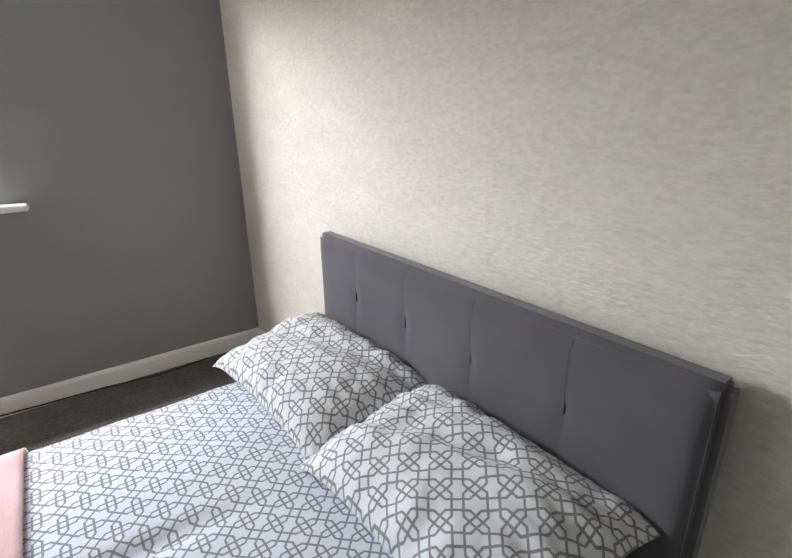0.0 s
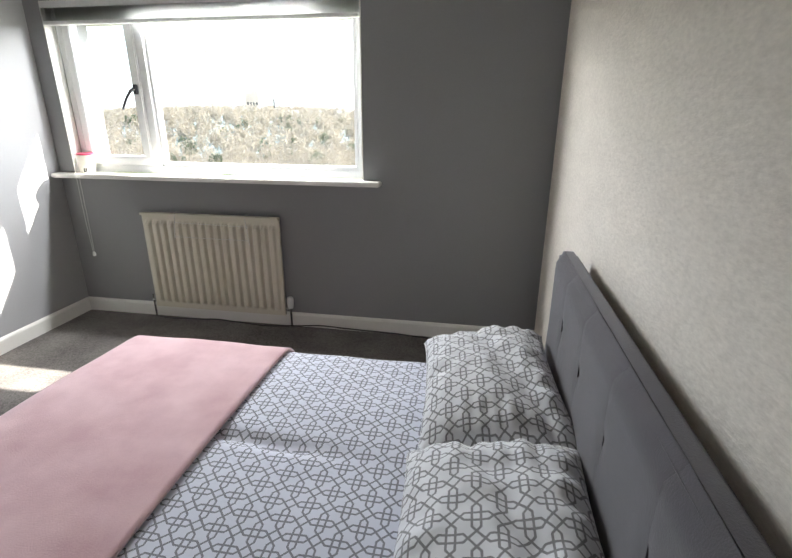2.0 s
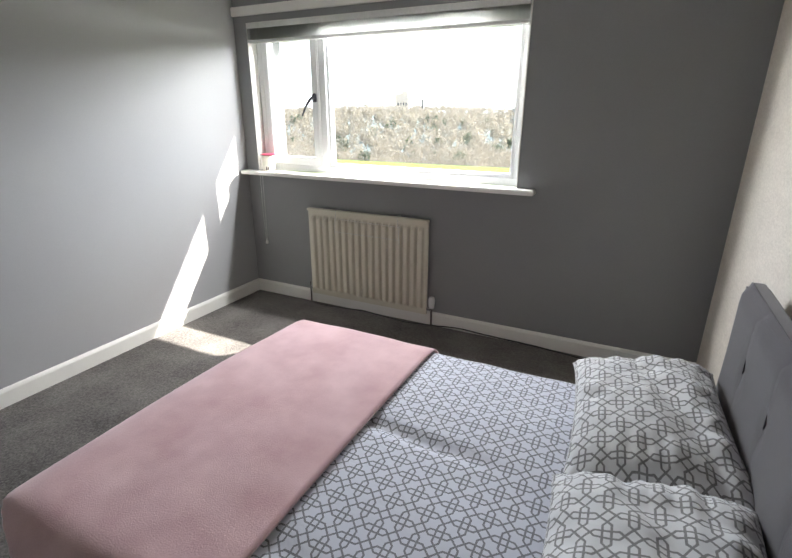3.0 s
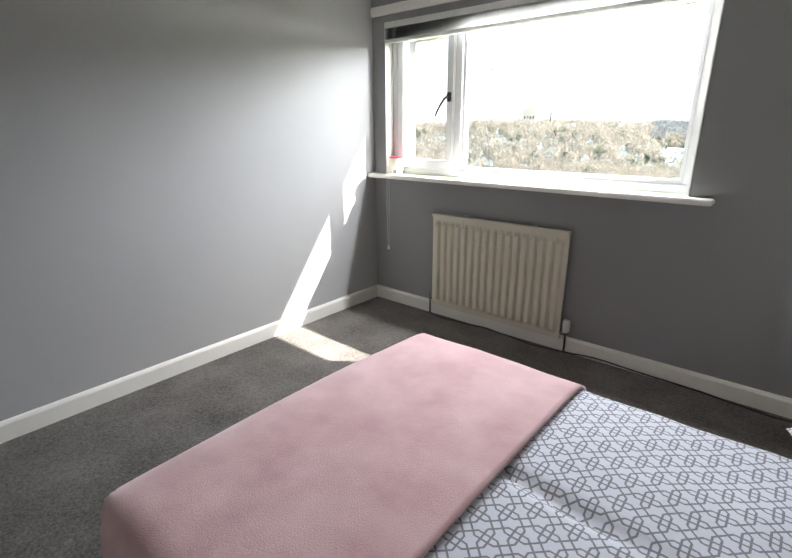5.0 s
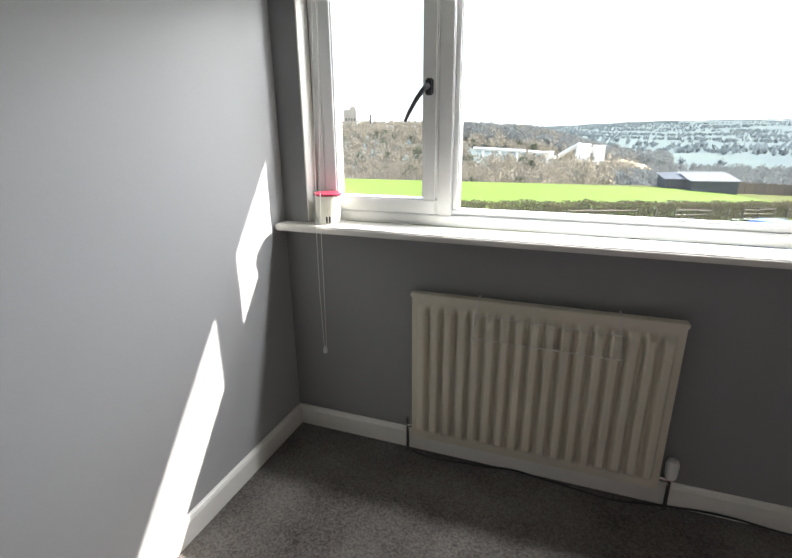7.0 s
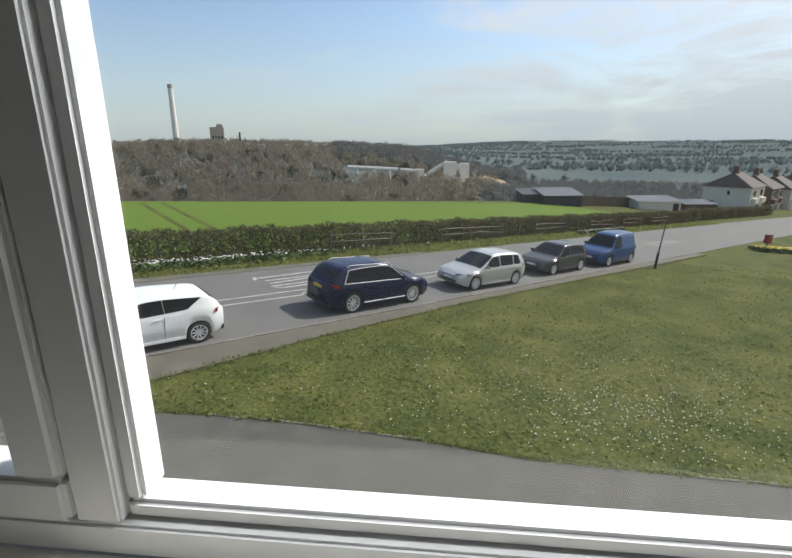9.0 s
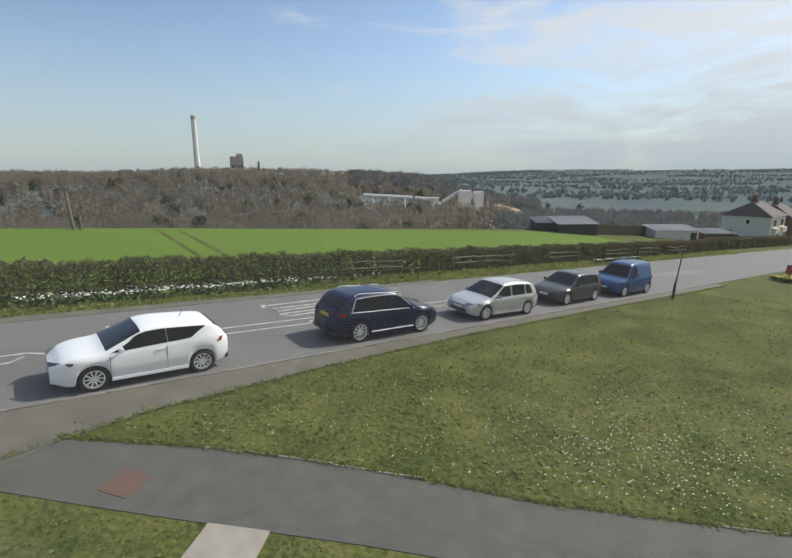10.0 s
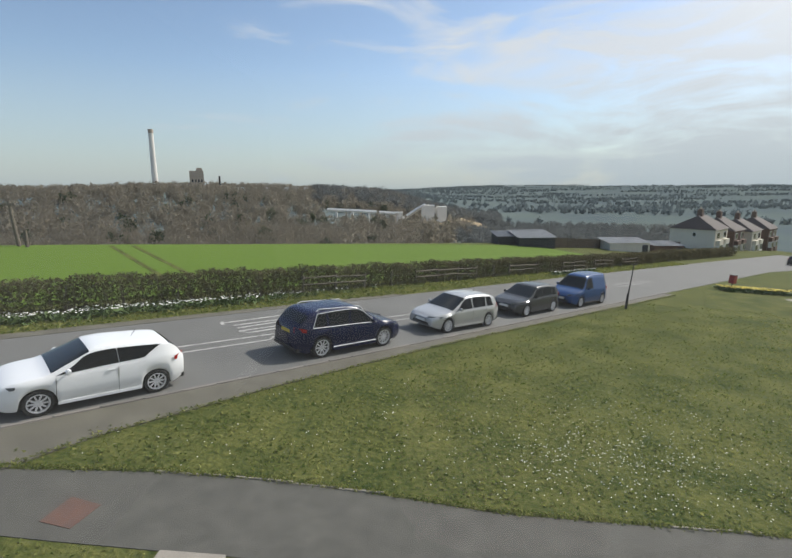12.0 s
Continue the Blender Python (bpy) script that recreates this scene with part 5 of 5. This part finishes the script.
def house(r0, n0, wall_mat, label):
    """A two-storey semi-detached house with hipped roof, bays and chimneys; its front looks over the road."""
    x, y = rn(r0, n0)
    h = thing("house", pose(x, y, max(slope(x, y), -12.6) - 0.8, 0, 0, 45), label, "house", "houses along the road")
    L, D, E = 8.6, 8.4, 5.0
    bm = boxes((0, L, 0, D, -2.0, E))
    part("house_wall", bm, wall_mat, h)
    bm = bmesh.new()
    o = 0.35
    base = [bm.verts.new(p) for p in ((-o, -o, E), (L + o, -o, E), (L + o, D + o, E), (-o, D + o, E))]
    a, b = bm.verts.new((2.6, D / 2, E + 2.7)), bm.verts.new((L - 1.0, D / 2, E + 2.7))
    for q in ((base[0], base[1], b, a), (base[1], base[2], b), (base[2], base[3], a, b), (base[3], base[0], a)):
        bm.faces.new(q)
    bm.faces.new(base[::-1])
    bmesh.ops.recalc_face_normals(bm, faces=bm.faces)
    roof = part("house_roof", bm, ROOF_TILE, h)
    part("chimney", boxes((3.4, 4.6, D / 2 - 0.45, D / 2 + 0.45, E + 2.0, E + 4.0), bevel=0.04), BRICKWORK, roof)
    for k in (3.7, 4.0, 4.3):
        part("chimney_pot", tube(bmesh.new(), [(k, D / 2, E + 4.0), (k, D / 2, E + 4.45)], 0.12, 8), FACTORY, roof)

    def win_at(x0, x1, y0, y1, z0, z1):
        w = part("window", boxes((x0, x1, y0, y1, z0, z1), bevel=0.02), WHITE_PAINT, h)
        sx, sy = x1 - x0, y1 - y0
        if sx > sy:
            cells = ((x0 + 0.1, (x0 + x1) / 2 - 0.05), ((x0 + x1) / 2 + 0.05, x1 - 0.1))
            for c0, c1 in cells:
                part("pane", boxes((c0, c1, y0 - 0.012, y0 + 0.01, z0 + 0.12, z1 - 0.1)), DARK_PANE, w)
        else:
            part("pane", boxes((x0 - 0.012, x0 + 0.01, y0 + 0.08, y1 - 0.08, z0 + 0.1, z1 - 0.08)), DARK_PANE, w)

    for k in (0.9, 5.3):
        part("bay", boxes((k - 0.1, k + 2.5, -0.75, -0.001, -2.0, 0.45), (k - 0.1, k + 2.5, -0.75, -0.001, 1.95, 2.9), bevel=0.02), wall_mat, h)
        win_at(k, k + 2.4, -0.72, -0.05, 0.46, 1.94)
        win_at(k + 0.2, k + 2.2, -0.06, 0.05, 3.1, 4.5)
    win_at(-0.05, 0.06, 3.4, 4.1, 3.4, 4.4)
    win_at(-0.05, 0.06, 5.0, 5.7, 0.2, 1.4)
    win_at(-0.05, 0.06, 5.9, 6.6, 0.2, 1.4)
    part("front_door", boxes((3.75, 4.7, -0.06, 0.04, -0.6, 1.6)), SHED_DARK, h)
    return h


house(114.0, 30.9, HOUSE_RENDER, "cream rendered end house with dark hipped roof")
for k, r0 in enumerate((124.0, 135.0, 146.0)):
    house(r0, 30.0 - 1.0 * k, BRICKWORK if k != 1 else HOUSE_RENDER, "brick semi-detached house with bays and chimney" if k != 1 else "pale rendered house further down the road")
for r0, n0, pt, hd in ((97, 15.4, GREY_CAR, 45), (101, 14.2, SILVER_CAR, 60), (106, 15.0, NAVY_CAR, 45), (112, 15.2, WHITE_CAR, 225)):
    x, y = rn(r0, n0)
    make_car("car", ESTATE, on_slope(x, y, 0.03, hd), pt, "car parked far down by the houses", "cars parked near the houses")


# ---- the valley ----
def tree_soup(name, az0, az1, d0, d1, count, per, size, tall, mat, label, keep=None, seed=3):
    """Crowns of many small flakes over tapered stems, for woods too far off to count."""
    g = np.random.default_rng(seed)
    vs, fs = [], []
    cs, ss = [], []
    for _ in range(count):
        a = radians(g.uniform(az0, az1))
        d = math.sqrt(g.uniform(d0 * d0, d1 * d1))
        x, y = d * math.sin(a), 4 + d * math.cos(a)
        if (y - x) * RT < 50 or (keep and not keep(x, y, d, math.degrees(a))):
            continue
        z = land(x, y)
        h = tall * g.uniform(0.65, 1.25)
        w = h * g.uniform(0.28, 0.42)
        q = g.normal(size=(per, 3))
        q /= np.linalg.norm(q, axis=1)[:, None]
        q *= (g.uniform(0.2, 1, per) ** 0.45)[:, None]
        lump = 1 + 0.25 * np.sin(q[:, 0] * 4 + x) * np.cos(q[:, 1] * 5 + y)
        cs.append(np.stack([x + q[:, 0] * w * lump, y + q[:, 1] * w * lump, z + h * 0.58 + q[:, 2] * h * 0.44 * lump], 1))
        ss.append(g.uniform(0.6, 1.3, per) * size)
        k = len(vs)
        for b in range(3):
            ca, sa = math.cos(b * 2.1), math.sin(b * 2.1)
            vs += [(x + ca * 0.25, y + sa * 0.25, z - 0.5), (x + ca * 0.06, y + sa * 0.06, z + h * 0.8)]
        fs += [(k, k + 2, k + 3, k + 1), (k + 2, k + 4, k + 5, k + 3), (k + 4, k, k + 1, k + 5)]
    fv, ff = flakes(np.concatenate(cs), np.concatenate(ss), g, 1.4)
    k = len(vs)
    return soup(name, vs + fv, fs + [tuple(i + k for i in t) for t in ff], mat, label, "woodland")


def off_quarry(x, y, d, az):
    return not (-12.5 < az < 4.5 and 300 < d < 390)


tree_soup("bare_woods", -62, 3, 78, 250, 1800, 300, 0.20, 8.0, BARE_TWIG, "bare brown winter woodland below the field", off_quarry, 3)
tree_soup("bare_woods", -62, 6, 250, 700, 2900, 130, 0.50, 9.5, BARE_TWIG, "bare brown woods on the far slope", off_quarry, 4)
tree_soup("evergreen_clumps", -50, 5, 110, 420, 75, 260, 0.38, 8.5, EVERGREEN, "dark evergreen trees among bare woods", off_quarry, 5)
tree_soup("dark_hill_woods", -13, 9, 430, 800, 1400, 130, 0.65, 11.0, HAZED_TREE, "dark woods on the hill behind the quarry", None, 6)
tree_soup("valley_trees", 2, 50, 140, 450, 2400, 130, 0.34, 7.0, HAZED_TREE, "leafless valley trees with haze in their grey", lambda x, y, d, az: (y - x) * RT > 78 and not (d > 300 and az < 5), 8)
tree_soup("plain_tree_lines", -4, 52, 620, 4400, 15000, 20, 2.0, 8.0, HAZED_WOOD, "rows of distant trees across the plain", lambda x, y, d, az: noise.noise((x * 0.0016, y * 0.0062, 2.0)) > 0.06, 9)


def far(az, d, z=0.0):
    return Vector((d * math.sin(radians(az)), 4 + d * math.cos(radians(az)), z))


chim = thing("factory_chimney", pose(*far(-29.8, 600, -6)), "tall pale concrete factory chimney on the hill", "chimney")
part("stack", tube(bmesh.new(), [(0, 0, -6), (0, 0, 30), (0, 0, 68)], [3.6, 3.0, 2.5], 20), PALE_STEEL, chim)
part("stack_rim", tube(bmesh.new(), [(0, 0, 66), (0, 0, 70)], [2.75, 2.75], 20), FACTORY, chim)
fac = thing("factory", pose(*far(-25.8, 560, -1), 0, 0, 26), "old concrete factory blocks beside the chimney", "factory")
for nm, s in (("tower_block", (-6, 8, -6, 6, -8, 20)), ("tower_cap", (1, 7, -4, 4, 20.02, 23)), ("mill_hall", (-34, -6.1, -8, 8, -8, 6)), ("mill_hall", (8.1, 30, -8, 8, -8, 5)), ("long_shed", (34, 120, -8, 8, -8, 3))):
    part(nm, boxes(s, bevel=0.15), FACTORY if nm != "long_shed" else PALE_STEEL, fac)
part("thin_stack", tube(bmesh.new(), [(24, 0, 0), (24, 0, 15)], 1.0, 10), BLACK_TRIM, fac)
for k in range(4):
    part("block_window", boxes((-4 + k * 3, -2.4 + k * 3, -6.06, -5.9, 8, 11)), DARK_PANE, fac)

quarry = thing("quarry_works", pose(*far(-3.0, 350, -27), 0, 0, 3), "pale steel quarry plant with long conveyor", "quarry plant")
part("conveyor", tube(bmesh.new(), [(-53, 4, 12.5), (-20, 2, 11), (0, 0, 9.5)], 1.3, 4), PALE_STEEL, quarry)
for k in (-46, -34, -22, -10):
    part("trestle", boxes((k - 0.6, k + 0.6, 1, 4, -4, 11)), PALE_STEEL, quarry)
part("hopper_tower", boxes((-3, 3, -3, 3, -4, 11), bevel=0.2), PALE_STEEL, quarry)
part("inclined_conveyor", tube(bmesh.new(), [(2, 0, 5), (14, 1, 13), (20, 2, 16)], 1.4, 4), PALE_STEEL, quarry)
part("screen_house", boxes((17, 26, -4, 5, -4, 16), bevel=0.2), PALE_STEEL, quarry)
part("screen_house", boxes((28, 35, -3, 5, -4, 15), bevel=0.2), PALE_STEEL, quarry)
part("gantry", boxes((26.01, 27.99, -1, 2, 10, 14)), PALE_STEEL, quarry)


def mound(cx, cy, cz, w, h, seed, label):
    bm = bmesh.new()
    grid_mesh(bm, lambda u, v: (cx + u * w, cy + v * w * 0.6, cz + h * max(0, 1 - (u * u + v * v)) ** 0.9 * (1 + 0.5 * noise.noise((u * 3 + seed, v * 3, seed))) - 2), lin(-1, 1, 28), lin(-1, 1, 22))
    return tagged(part("sand_mound", bm, SAND, smooth=True), label, "sand mound", "sand mounds at the quarry")


for az, d, w, h in ((-9.5, 325, 14, 8), (-6.5, 330, 17, 6), (-11.5, 335, 12, 4), (1.0, 345, 22, 6), (4.5, 360, 22, 6)):
    c = far(az, d)
    mound(c.x, c.y, -27, w, h, az, "heap of yellow sand in the quarry")
sheet_bm = bmesh.new()
grid_mesh(sheet_bm, lambda u, v: (*far(u, v)[:2], -25.6 + 1.2 * noise.noise((u, v * 0.03, 1)) + max(0, v - 380) * 0.1), lin(-12.5, 4.5, 30), lin(300, 392, 20))
tagged(part("quarry_floor", sheet_bm, SAND, smooth=True), "bare sandy quarry floor among the woods", "quarry", kind="structure")
